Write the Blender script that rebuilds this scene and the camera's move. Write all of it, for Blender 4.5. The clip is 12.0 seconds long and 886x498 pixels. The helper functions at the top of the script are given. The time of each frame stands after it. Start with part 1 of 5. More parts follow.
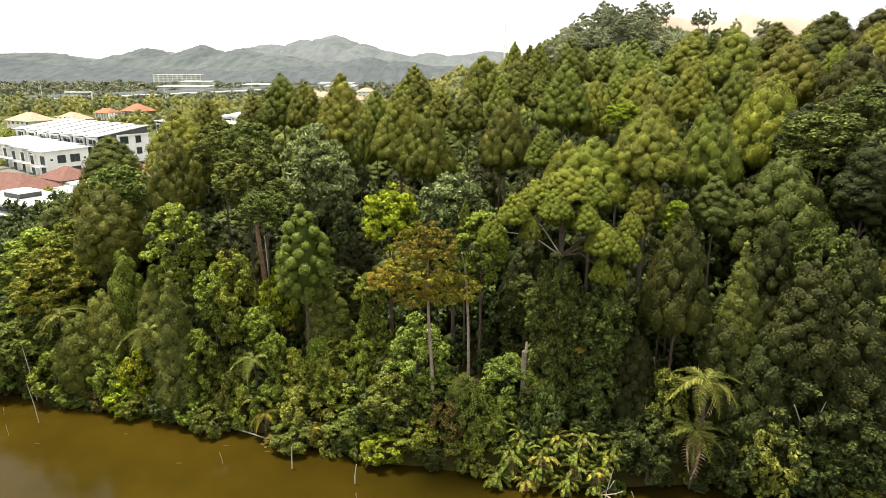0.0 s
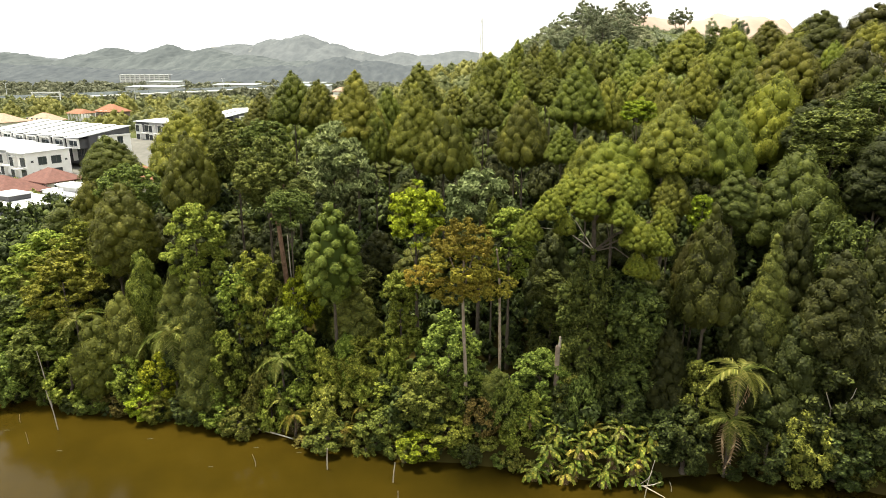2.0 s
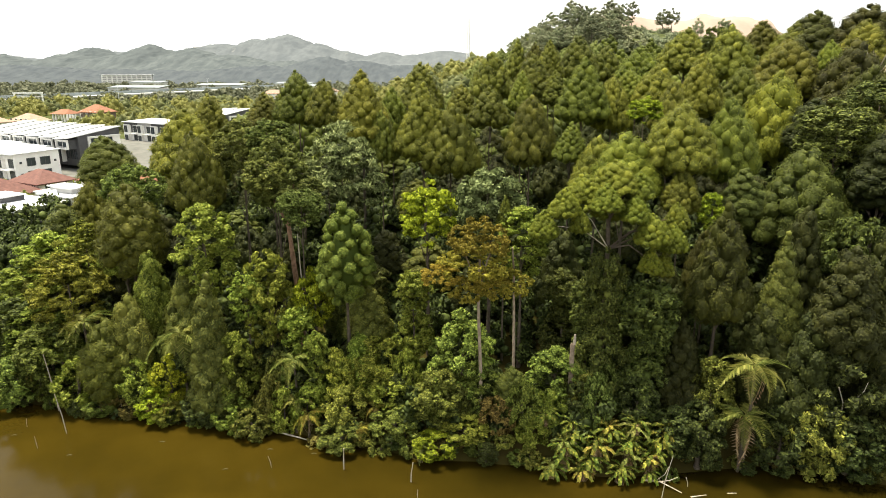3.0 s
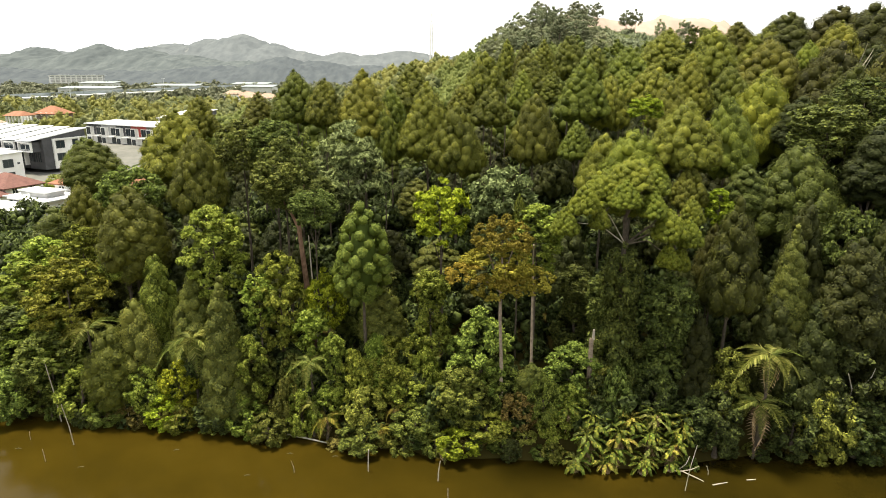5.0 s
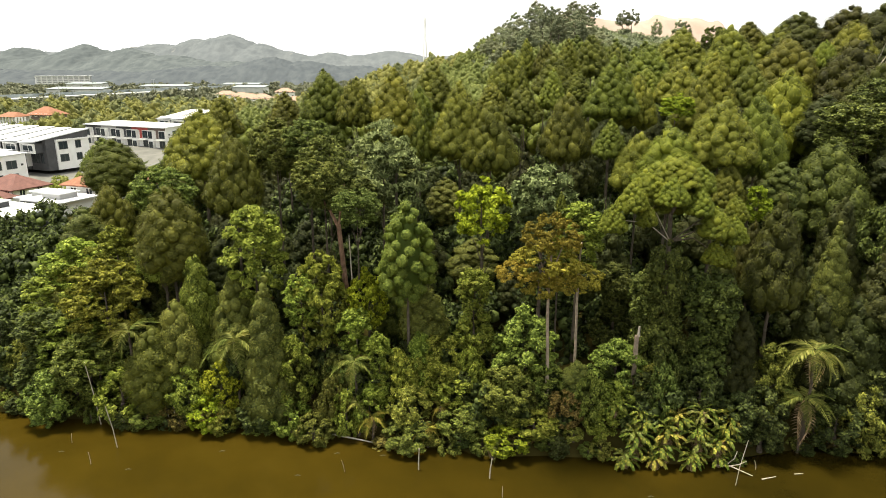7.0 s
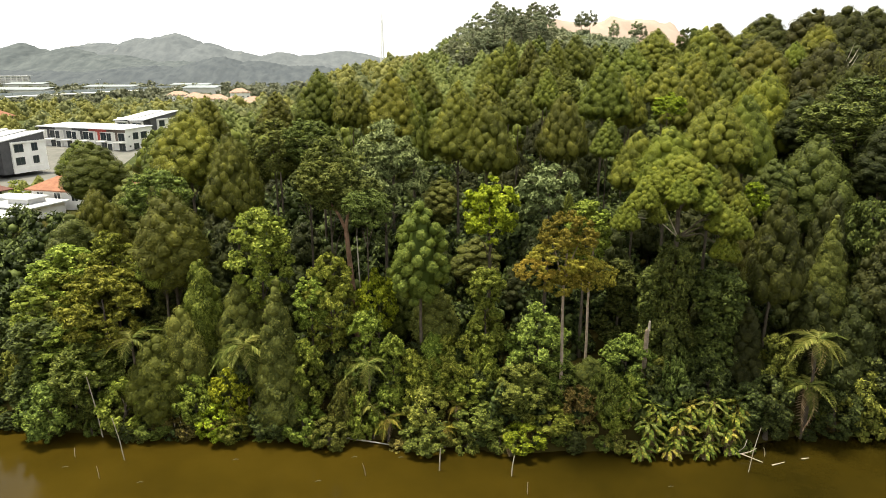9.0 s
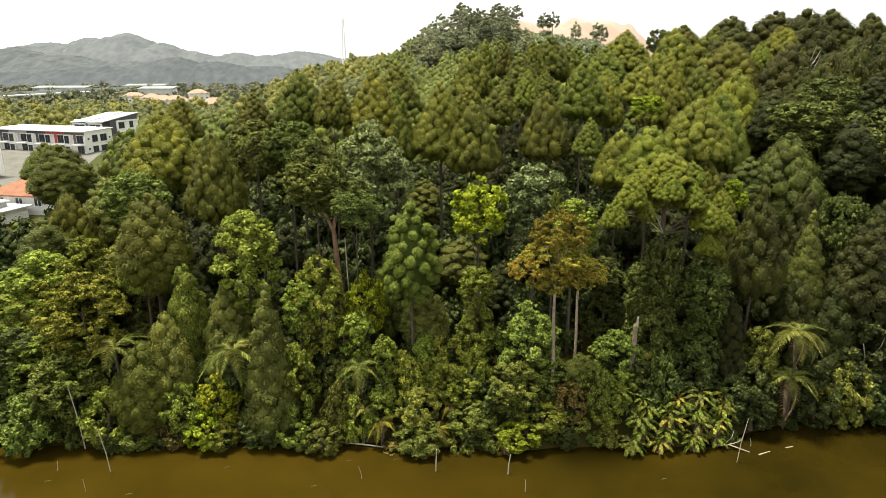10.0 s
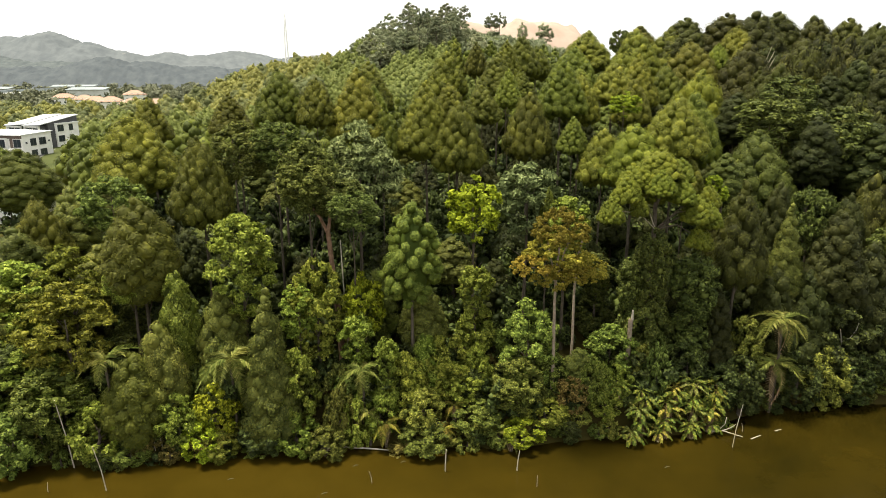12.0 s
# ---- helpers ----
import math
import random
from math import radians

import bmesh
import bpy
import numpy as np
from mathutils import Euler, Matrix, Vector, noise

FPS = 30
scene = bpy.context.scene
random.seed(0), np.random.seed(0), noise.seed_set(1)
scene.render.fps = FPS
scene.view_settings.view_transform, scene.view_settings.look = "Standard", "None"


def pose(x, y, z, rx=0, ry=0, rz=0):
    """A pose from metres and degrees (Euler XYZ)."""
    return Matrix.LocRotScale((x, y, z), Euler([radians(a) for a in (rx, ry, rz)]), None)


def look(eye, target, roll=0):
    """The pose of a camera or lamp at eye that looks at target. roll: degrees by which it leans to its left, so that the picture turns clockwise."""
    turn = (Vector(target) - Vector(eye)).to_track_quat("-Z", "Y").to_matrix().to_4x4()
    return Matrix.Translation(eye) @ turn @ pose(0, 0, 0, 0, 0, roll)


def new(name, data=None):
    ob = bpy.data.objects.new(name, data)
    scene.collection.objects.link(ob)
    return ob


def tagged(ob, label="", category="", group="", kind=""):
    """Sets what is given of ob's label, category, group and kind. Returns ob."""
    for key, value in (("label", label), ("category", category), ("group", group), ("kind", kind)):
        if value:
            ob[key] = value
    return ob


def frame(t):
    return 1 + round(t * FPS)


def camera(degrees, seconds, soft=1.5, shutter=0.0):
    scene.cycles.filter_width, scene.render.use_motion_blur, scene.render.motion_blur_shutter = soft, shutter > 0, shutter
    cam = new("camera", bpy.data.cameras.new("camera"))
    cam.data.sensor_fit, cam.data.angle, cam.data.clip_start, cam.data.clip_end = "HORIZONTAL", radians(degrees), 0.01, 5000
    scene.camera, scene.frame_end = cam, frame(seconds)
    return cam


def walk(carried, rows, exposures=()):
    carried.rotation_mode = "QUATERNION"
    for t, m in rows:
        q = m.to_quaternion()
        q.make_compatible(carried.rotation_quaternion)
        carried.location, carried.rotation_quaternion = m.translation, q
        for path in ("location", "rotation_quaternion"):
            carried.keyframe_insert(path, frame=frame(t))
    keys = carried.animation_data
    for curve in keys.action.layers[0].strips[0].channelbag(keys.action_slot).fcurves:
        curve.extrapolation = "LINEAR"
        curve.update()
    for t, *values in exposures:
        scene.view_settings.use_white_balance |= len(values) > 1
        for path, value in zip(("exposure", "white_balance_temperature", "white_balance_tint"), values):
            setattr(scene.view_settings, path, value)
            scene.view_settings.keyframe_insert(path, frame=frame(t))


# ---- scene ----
cam = camera(68.2, 12.0, soft=0.6)
METRES, EYE, TILT, LEAN, TURN = 32.0, 34.1, 2.6, -2.3, 3.2
ROWS = [
    (0.0, 0.0, 0.0, 0.0, -0.72, -18.15, 2.18),
    (0.5, -0.043, 0.0003, -0.0011, -1.35, -18.18, 2.17),
    (1.0, -0.0856, 0.0007, -0.0014, -2.23, -18.22, 2.14),
    (1.5, -0.1276, 0.0017, -0.0014, -2.84, -18.25, 2.14),
    (2.0, -0.1689, 0.0032, -0.0012, -3.31, -18.28, 2.14),
    (2.5, -0.2102, 0.005, -0.0009, -3.84, -18.3, 2.13),
    (3.0, -0.2514, 0.0074, -0.0005, -4.68, -18.33, 2.09),
    (5.0, -0.4173, 0.0225, 0.002, -8.32, -18.44, 1.91),
    (5.5, -0.4574, 0.0273, 0.0026, -8.75, -18.46, 1.91),
    (6.0, -0.4977, 0.0318, 0.0028, -8.92, -18.44, 1.91),
    (6.5, -0.5384, 0.0374, 0.0036, -9.13, -18.46, 1.93),
    (7.0, -0.5797, 0.0435, 0.0042, -9.42, -18.46, 1.92),
    (9.0, -0.7459, 0.0763, 0.0089, -13.56, -18.58, 1.65),
    (9.5, -0.7865, 0.0873, 0.0092, -15.29, -18.6, 1.54),
    (10.0, -0.8261, 0.0991, 0.0101, -17.0, -18.62, 1.44),
    (10.5, -0.8659, 0.1123, 0.011, -18.62, -18.65, 1.34),
    (11.0, -0.9045, 0.1265, 0.0111, -19.83, -18.68, 1.27),
    (11.5, -0.9428, 0.1412, 0.0121, -21.0, -18.72, 1.2),
    (12.0, -0.9809, 0.1563, 0.0118, -22.2, -18.72, 1.15),
]
walk(cam, [(t, pose(0, 0, EYE, TILT, LEAN, TURN) @ pose(METRES * x, METRES * y, METRES * z, 90 + pitch, roll, yaw)) for t, x, y, z, yaw, pitch, roll in ROWS],
     [(0.0, 1.30), (6.0, 1.20), (12.0, 1.09)])

# ---- world, sun, exposure ----
world = bpy.data.worlds.new("hazy_sky")
scene.world = world
world.use_nodes = True
wt = world.node_tree
wt.nodes.clear()
SUN_AZ, SUN_EL = radians(-58), radians(75)   # azimuth from +y towards +x
sky = wt.nodes.new("ShaderNodeTexSky")
sky.sky_type, sky.sun_disc = "NISHITA", False
sky.sun_elevation, sky.sun_rotation = SUN_EL, SUN_AZ
sky.air_density, sky.dust_density, sky.ozone_density = 1.0, 4.0, 1.0
veil = wt.nodes.new("ShaderNodeMix")
veil.data_type = "RGBA"
veil.inputs["Factor"].default_value = 0.82
veil.inputs["B"].default_value = (12.0, 12.0, 11.4, 1)
wt.links.new(sky.outputs["Color"], veil.inputs["A"])
sky_out = wt.nodes.new("ShaderNodeBackground")
sky_out.inputs["Strength"].default_value = 0.064
wt.links.new(veil.outputs["Result"], sky_out.inputs["Color"])
wt.links.new(sky_out.outputs["Background"], wt.nodes.new("ShaderNodeOutputWorld").inputs["Surface"])

sun = new("sun", bpy.data.lights.new("sun", "SUN"))
sun.data.energy, sun.data.angle, sun.data.color = 4.7, radians(12), (1.0, 0.925, 0.72)
sun.matrix_world = look((math.sin(SUN_AZ) * math.cos(SUN_EL), math.cos(SUN_AZ) * math.cos(SUN_EL), math.sin(SUN_EL)), (0, 0, 0))


# ---- materials ----
def material(name, rough=0.8, metal=0.0):
    m = bpy.data.materials.new(name)
    m.use_nodes = True
    b = m.node_tree.nodes["Principled BSDF"]
    b.inputs["Roughness"].default_value, b.inputs["Metallic"].default_value = rough, metal
    return m, m.node_tree, b


def ramp(nt, stops):
    r = nt.nodes.new("ShaderNodeValToRGB")
    while len(r.color_ramp.elements) < len(stops):
        r.color_ramp.elements.new(0.5)
    for e, (p, c) in zip(r.color_ramp.elements, stops):
        e.position, e.color = p, (*c, 1)
    return r


def noise_tex(nt, scale, detail=4.0, rough=0.6):
    n = nt.nodes.new("ShaderNodeTexNoise")
    n.inputs["Scale"].default_value, n.inputs["Detail"].default_value, n.inputs["Roughness"].default_value = scale, detail, rough
    c = nt.nodes.new("ShaderNodeTexCoord")
    nt.links.new(c.outputs["Object"], n.inputs["Vector"])
    return n


def surface(name, stops, scale, rough=0.85, bump=0.3, bump_scale=None, metal=0.0, detail=5.0, spec=0.3):
    """A mottled surface: noise between colours, with a finer relief."""
    m, nt, b = material(name, rough, metal)
    b.inputs["Specular IOR Level"].default_value = spec
    r = ramp(nt, stops)
    nt.links.new(noise_tex(nt, scale, detail).outputs["Fac"], r.inputs["Fac"])
    nt.links.new(r.outputs["Color"], b.inputs["Base Color"])
    if bump:
        bp = nt.nodes.new("ShaderNodeBump")
        bp.inputs["Strength"].default_value, bp.inputs["Distance"].default_value = bump, 0.05
        nt.links.new(noise_tex(nt, bump_scale or scale * 6, 4.0).outputs["Fac"], bp.inputs["Height"])
        nt.links.new(bp.outputs["Normal"], b.inputs["Normal"])
    return m


def leaf_material(name, dark, mid, light, spread=0.10, glow=0.25):
    """Foliage: every leaf has its own tone, and every tree too."""
    m, nt, b = material(name, 0.62)
    b.inputs["Specular IOR Level"].default_value = 0.14
    geo, info = nt.nodes.new("ShaderNodeNewGeometry"), nt.nodes.new("ShaderNodeObjectInfo")
    r = ramp(nt, [(0.0, dark), (0.55, mid), (1.0, light)])
    nt.links.new(geo.outputs["Random Per Island"], r.inputs["Fac"])
    hsv = nt.nodes.new("ShaderNodeHueSaturation")
    for slot, low, high in (("Hue", 0.5 - spread * 0.22, 0.5 + spread * 0.16), ("Value", 1 - 3.2 * spread, 1 + 2.6 * spread)):
        mr = nt.nodes.new("ShaderNodeMapRange")
        mr.inputs["To Min"].default_value, mr.inputs["To Max"].default_value = low, high
        if slot == "Value":
            nt.links.new(info.outputs["Random"], mr.inputs["Value"])
        else:
            w = nt.nodes.new("ShaderNodeMath")
            w.operation = "FRACT"
            mul = nt.nodes.new("ShaderNodeMath")
            mul.operation = "MULTIPLY"
            mul.inputs[1].default_value = 7.31
            nt.links.new(info.outputs["Random"], mul.inputs[0])
            nt.links.new(mul.outputs[0], w.inputs[0])
            nt.links.new(w.outputs[0], mr.inputs["Value"])
        nt.links.new(mr.outputs["Result"], hsv.inputs[slot])
    nt.links.new(r.outputs["Color"], hsv.inputs["Color"])
    nt.links.new(hsv.outputs["Color"], b.inputs["Base Color"])
    bp = nt.nodes.new("ShaderNodeBump")
    bp.inputs["Strength"].default_value, bp.inputs["Distance"].default_value = 0.5, 0.08
    nt.links.new(noise_tex(nt, 6.0, 3.0, 0.7).outputs["Fac"], bp.inputs["Height"])
    nt.links.new(bp.outputs["Normal"], b.inputs["Normal"])
    tr, mix = nt.nodes.new("ShaderNodeBsdfTranslucent"), nt.nodes.new("ShaderNodeMixShader")
    mix.inputs["Fac"].default_value = glow
    nt.links.new(hsv.outputs["Color"], tr.inputs["Color"])
    nt.links.new(b.outputs["BSDF"], mix.inputs[1])
    nt.links.new(tr.outputs["BSDF"], mix.inputs[2])
    nt.links.new(mix.outputs["Shader"], nt.nodes["Material Output"].inputs["Surface"])
    return m


LEAF = {
    "dome": leaf_material("olive_dome_leaves", (0.043, 0.052, 0.006), (0.097, 0.109, 0.012), (0.177, 0.186, 0.023), 0.11, 0.10),
    # dusk, dark and deep also carry the dimmer light towards +x in their colour
    "dusk": leaf_material("dimmed_brown_olive_leaves", (0.021, 0.023, 0.005), (0.045, 0.049, 0.007), (0.079, 0.081, 0.012), 0.08, 0.10),
    "bright": leaf_material("bright_olive_leaves", (0.056, 0.072, 0.008), (0.120, 0.143, 0.013), (0.204, 0.222, 0.023), 0.06, 0.12),
    "dark": leaf_material("dimmed_dark_green_leaves", (0.012, 0.017, 0.004), (0.037, 0.050, 0.011), (0.107, 0.131, 0.031), 0.08, 0.15),
    "broad": leaf_material("mid_green_leaves", (0.028, 0.038, 0.007), (0.097, 0.122, 0.022), (0.209, 0.235, 0.054)),
    "fresh": leaf_material("fresh_green_leaves", (0.049, 0.068, 0.008), (0.160, 0.202, 0.023), (0.330, 0.366, 0.061)),
    "lime": leaf_material("lime_green_leaves", (0.058, 0.079, 0.003), (0.178, 0.223, 0.010), (0.387, 0.434, 0.029)),
    "pale": leaf_material("pale_grey_green_leaves", (0.052, 0.072, 0.019), (0.151, 0.189, 0.065), (0.412, 0.476, 0.198)),
    "bronze": leaf_material("bronze_leaves", (0.104, 0.097, 0.011), (0.219, 0.192, 0.021), (0.365, 0.310, 0.041)),
    "brown": leaf_material("brownish_shrub_leaves", (0.046, 0.036, 0.009), (0.145, 0.116, 0.027), (0.331, 0.262, 0.069)),
    "shore": leaf_material("shore_shrub_leaves", (0.035, 0.047, 0.007), (0.127, 0.156, 0.025), (0.275, 0.302, 0.056), 0.13),
    "palm": leaf_material("palm_fronds", (0.080, 0.100, 0.018), (0.160, 0.176, 0.036), (0.280, 0.280, 0.080)),
    "yellow_palm": leaf_material("yellowing_fronds", (0.110, 0.125, 0.016), (0.240, 0.220, 0.032), (0.400, 0.310, 0.070)),
    "thicket": leaf_material("paddle_fronds", (0.050, 0.075, 0.009), (0.105, 0.135, 0.016), (0.240, 0.240, 0.036)),
    "dry": leaf_material("dry_fronds", (0.150, 0.105, 0.050), (0.310, 0.225, 0.120), (0.500, 0.390, 0.240)),
    "green": leaf_material("green_dome_leaves", (0.046, 0.058, 0.011), (0.090, 0.107, 0.019), (0.156, 0.168, 0.031), 0.10, 0.12),
    "deep": leaf_material("dimmed_deep_green_leaves", (0.015, 0.020, 0.004), (0.031, 0.037, 0.007), (0.053, 0.059, 0.012), 0.08, 0.12),
    "deepgreen": leaf_material("deep_green_dome_leaves", (0.030, 0.042, 0.007), (0.060, 0.078, 0.012), (0.105, 0.124, 0.020), 0.06, 0.10),
    "forest": leaf_material("forest_green_leaves", (0.026, 0.034, 0.007), (0.070, 0.086, 0.016), (0.150, 0.168, 0.034), 0.08, 0.15),
    "olive": leaf_material("olive_brown_leaves", (0.046, 0.053, 0.007), (0.075, 0.083, 0.010), (0.114, 0.119, 0.014), 0.08, 0.10),
    "puff": leaf_material("tufted_green_leaves", (0.066, 0.094, 0.013), (0.118, 0.150, 0.020), (0.190, 0.220, 0.032), 0.05, 0.12),
    "rich": leaf_material("rich_green_leaves", (0.030, 0.052, 0.008), (0.095, 0.140, 0.024), (0.230, 0.300, 0.060), 0.06),
    "yellowgreen": leaf_material("yellow_green_leaves", (0.042, 0.049, 0.006), (0.126, 0.133, 0.014), (0.266, 0.266, 0.035), 0.06),
    # the next four have the haze of distance put into their leaf colours
    "far": leaf_material("hazed_valley_leaves", (0.144, 0.161, 0.039), (0.197, 0.214, 0.052), (0.262, 0.272, 0.070)),
    "fargreen": leaf_material("hazed_valley_green_leaves", (0.085, 0.111, 0.042), (0.132, 0.158, 0.058), (0.196, 0.217, 0.079)),
    "knoll": leaf_material("hazed_knoll_leaves", (0.140, 0.160, 0.090), (0.215, 0.235, 0.135), (0.300, 0.315, 0.185)),
    "hazy": leaf_material("hazed_distant_leaves", (0.105, 0.120, 0.075), (0.140, 0.155, 0.096), (0.180, 0.192, 0.118)),
}
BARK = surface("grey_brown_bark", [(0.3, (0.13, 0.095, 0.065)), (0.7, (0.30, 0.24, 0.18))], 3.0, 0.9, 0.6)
# a darker copy of the bark, with forest shade put into its colour
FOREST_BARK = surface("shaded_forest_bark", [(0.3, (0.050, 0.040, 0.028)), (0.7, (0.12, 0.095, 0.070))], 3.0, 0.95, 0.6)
PALE_BARK = surface("weathered_pale_wood", [(0.3, (0.24, 0.20, 0.15)), (0.7, (0.46, 0.41, 0.34))], 4.0, 0.85, 0.5)
TAN_BARK = surface("tan_bark", [(0.3, (0.19, 0.145, 0.105)), (0.7, (0.36, 0.29, 0.22))], 3.0, 0.9, 0.5)
RED_BARK = surface("reddish_bark", [(0.3, (0.13, 0.075, 0.045)), (0.7, (0.28, 0.17, 0.11))], 3.0, 0.9, 0.6)
SOIL = surface("forest_soil", [(0.3, (0.035, 0.032, 0.014)), (0.7, (0.085, 0.075, 0.030))], 0.25, 0.95, 0.5, 3.0)


# ---- the land ----
SHORE = [(-336.8, 126.3), (-168.4, 90.9), (-101.1, 75.8), (-67.4, 66.5), (-52.2, 62.6), (-45.5, 60.5), (-37.1, 58.4), (-29.5, 57.9), (-22.7, 56.1), (-16.8, 53.6),
         (-9.3, 51.4), (-6.7, 49.5), (-3.4, 50.4), (2.5, 48.8), (8.4, 47.5), (16.8, 48.5), (23.6, 49.2), (27.8, 48.3), (31.2, 45.9), (40.4, 40.4), (75.8, 25.3), (336.8, -50.5)]
SHORE_X, SHORE_Y = np.array(SHORE, float).T


def smooth(a, b, v):
    u = np.clip((v - a) / (b - a), 0, 1)
    return u * u * (3 - 2 * u)


def land(x, y):
    """Height of the ground over the lake's surface."""
    x, y = np.asarray(x, float), np.asarray(y, float)
    d = y - np.interp(x, SHORE_X, SHORE_Y)
    bank = -2.0 + 1.6 * smooth(-5, -0.6, d) + 1.4 * smooth(-0.6, 3.5, d)
    top = np.interp(x, [-126, -84, -63, -40, 0, 50, 100, 250], [7.5, 7.5, 8.0, 11.8, 15.2, 20, 22, 22])
    hill = top * np.clip(d / 52, 0, 1) ** 0.9
    fall = 1 - smooth(46, 126, d) * (1 - smooth(-34, 25, x))
    hill = np.where(x < 25, hill * fall + 7.8 * (1 - fall), hill)
    knoll = 11.5 * np.exp(-(((x - 50) / 30) ** 2) / 2 - (((y - 305) / 45) ** 2) / 2)
    spur = 22 * np.exp(-(((x - 100) / 55) ** 2) / 2 - (((y - 325) / 50) ** 2) / 2)
    dip = 3.0 * smooth(-70, -88, x) * smooth(102, 116, y) * (1 - smooth(196, 225, y))
    away = 1 - smooth(350, 560, y) * 0.8
    mast_slope = (21 * smooth(-75, 5, x) + 6 * smooth(0, 60, x)) * np.exp(-(((y - 480) / 65) ** 2) / 2) * (1 - smooth(110, 200, x))
    return np.where(d < 0, bank, bank + (hill + knoll + spur) * away - dip + mast_slope)


def mesh(name, verts, faces, mats, smooth_it=True):
    me = bpy.data.meshes.new(name)
    me.from_pydata([tuple(map(float, v)) for v in verts], [], [tuple(map(int, q)) for q in faces])
    for m in mats if isinstance(mats, (list, tuple)) else [mats]:
        me.materials.append(m)
    if smooth_it:
        me.polygons.foreach_set("use_smooth", [True] * len(me.polygons))
    return me


def grid_mesh(name, xs, ys, height, mat):
    gx, gy = np.meshgrid(xs, ys)
    z = height(gx, gy)
    n, k = len(xs), len(ys)
    a = (np.arange(k - 1)[:, None] * n + np.arange(n - 1)).ravel()
    return mesh(name, np.c_[gx.ravel(), gy.ravel(), z.ravel()], np.c_[a, a + 1, a + n + 1, a + n], mat)


def bumps(x, y, scale, seed=0.0):
    flat = [noise.fractal(Vector((u / scale, v / scale, seed)), 1.0, 2.0, 4) for u, v in zip(np.ravel(x), np.ravel(y))]
    return np.reshape(flat, np.shape(x))


xs = np.unique(np.r_[np.linspace(-4200, -260, 28), np.linspace(-260, 260, 131), np.linspace(260, 4200, 28)])
ys = np.unique(np.r_[np.linspace(-900, 40, 20), np.linspace(36, 70, 86), np.linspace(70, 130, 41), np.linspace(130, 480, 71), np.linspace(480, 4600, 30)])
GROUND = surface("earth_and_undergrowth", [(0.25, (0.022, 0.018, 0.006)), (0.55, (0.042, 0.036, 0.010)), (0.8, (0.070, 0.050, 0.020))], 0.12, 1.0, 0.4, 2.5, spec=0.0)
nt, b = GROUND.node_tree, GROUND.node_tree.nodes["Principled BSDF"]
where, split, grow, grass = (nt.nodes.new(k) for k in ("ShaderNodeNewGeometry", "ShaderNodeSeparateXYZ", "ShaderNodeMapRange", "ShaderNodeMix"))
grass.data_type = "RGBA"
nt.links.new(where.outputs["Position"], split.inputs[0])
nt.links.new(split.outputs["Y"], grow.inputs["Value"])
for slot, v in (("From Min", 112), ("From Max", 150)):
    grow.inputs[slot].default_value = v
meadow = ramp(nt, [(0.35, (0.040, 0.050, 0.020)), (0.65, (0.075, 0.084, 0.034))])
nt.links.new(noise_tex(nt, 0.05, 5).outputs["Fac"], meadow.inputs["Fac"])
nt.links.new(grow.outputs["Result"], grass.inputs["Factor"])
nt.links.new(b.inputs["Base Color"].links[0].from_socket, grass.inputs["A"])
nt.links.new(meadow.outputs["Color"], grass.inputs["B"])
nt.links.new(grass.outputs["Result"], b.inputs["Base Color"])
tagged(new("ground", grid_mesh("ground", xs, ys, land, GROUND)), "dark forest soil and undergrowth rising from the lake shore", "ground", kind="structure")

# Murky lake.
m, nt, b = material("murky_water", 0.12)
b.inputs["IOR"].default_value = 1.33
r = ramp(nt, [(0.18, (0.011, 0.0085, 0.0012)), (0.55, (0.030, 0.020, 0.0021)), (0.75, (0.040, 0.0265, 0.0030))])
# darker water towards +x: the dimmer light there is put into the colour
where, split, shade_x, blend = (nt.nodes.new(k) for k in ("ShaderNodeNewGeometry", "ShaderNodeSeparateXYZ", "ShaderNodeMapRange", "ShaderNodeMath"))
nt.links.new(where.outputs["Position"], split.inputs[0])
nt.links.new(split.outputs["X"], shade_x.inputs["Value"])
for slot, v in (("From Min", -45), ("From Max", 25), ("To Min", 0.08), ("To Max", -0.24)):
    shade_x.inputs[slot].default_value = v
nt.links.new(noise_tex(nt, 0.06, 5).outputs["Fac"], blend.inputs[0])
nt.links.new(shade_x.outputs["Result"], blend.inputs[1])
nt.links.new(blend.outputs[0], r.inputs["Fac"])
nt.links.new(r.outputs["Color"], b.inputs["Base Color"])
b.inputs["Specular IOR Level"].default_value = 0.16
bp = nt.nodes.new("ShaderNodeBump")
bp.inputs["Strength"].default_value, bp.inputs["Distance"].default_value = 0.30, 0.03
nt.links.new(noise_tex(nt, 1.4, 3).outputs["Fac"], bp.inputs["Height"])
nt.links.new(bp.outputs["Normal"], b.inputs["Normal"])
WATER = m
tagged(new("water", mesh("water", [(-700, -850, 0), (700, -850, 0), (700, 190, 0), (-700, 190, 0)], [(0, 1, 2, 3)], WATER)),
       "still murky brown lake water with faint reflections", "lake", kind="structure")


# ---- trees ----
def tube(path, radii, sides=7):
    """Verts and faces of a round limb along a path."""
    vs, fs = [], []
    for i, (p, r) in enumerate(zip(path, radii)):
        ahead = (Vector(path[min(i + 1, len(path) - 1)]) - Vector(path[max(i - 1, 0)])).normalized()
        side = ahead.orthogonal().normalized()
        other = ahead.cross(side)
        for k in range(sides):
            a = 2 * math.pi * k / sides
            vs.append(Vector(p) + r * (math.cos(a) * side + math.sin(a) * other))
    for i in range(len(path) - 1):
        for k in range(sides):
            a, c = i * sides + k, i * sides + (k + 1) % sides
            fs.append((a, c, c + sides, a + sides))
    fs.append(tuple(range(len(vs) - sides, len(vs))))
    return vs, fs


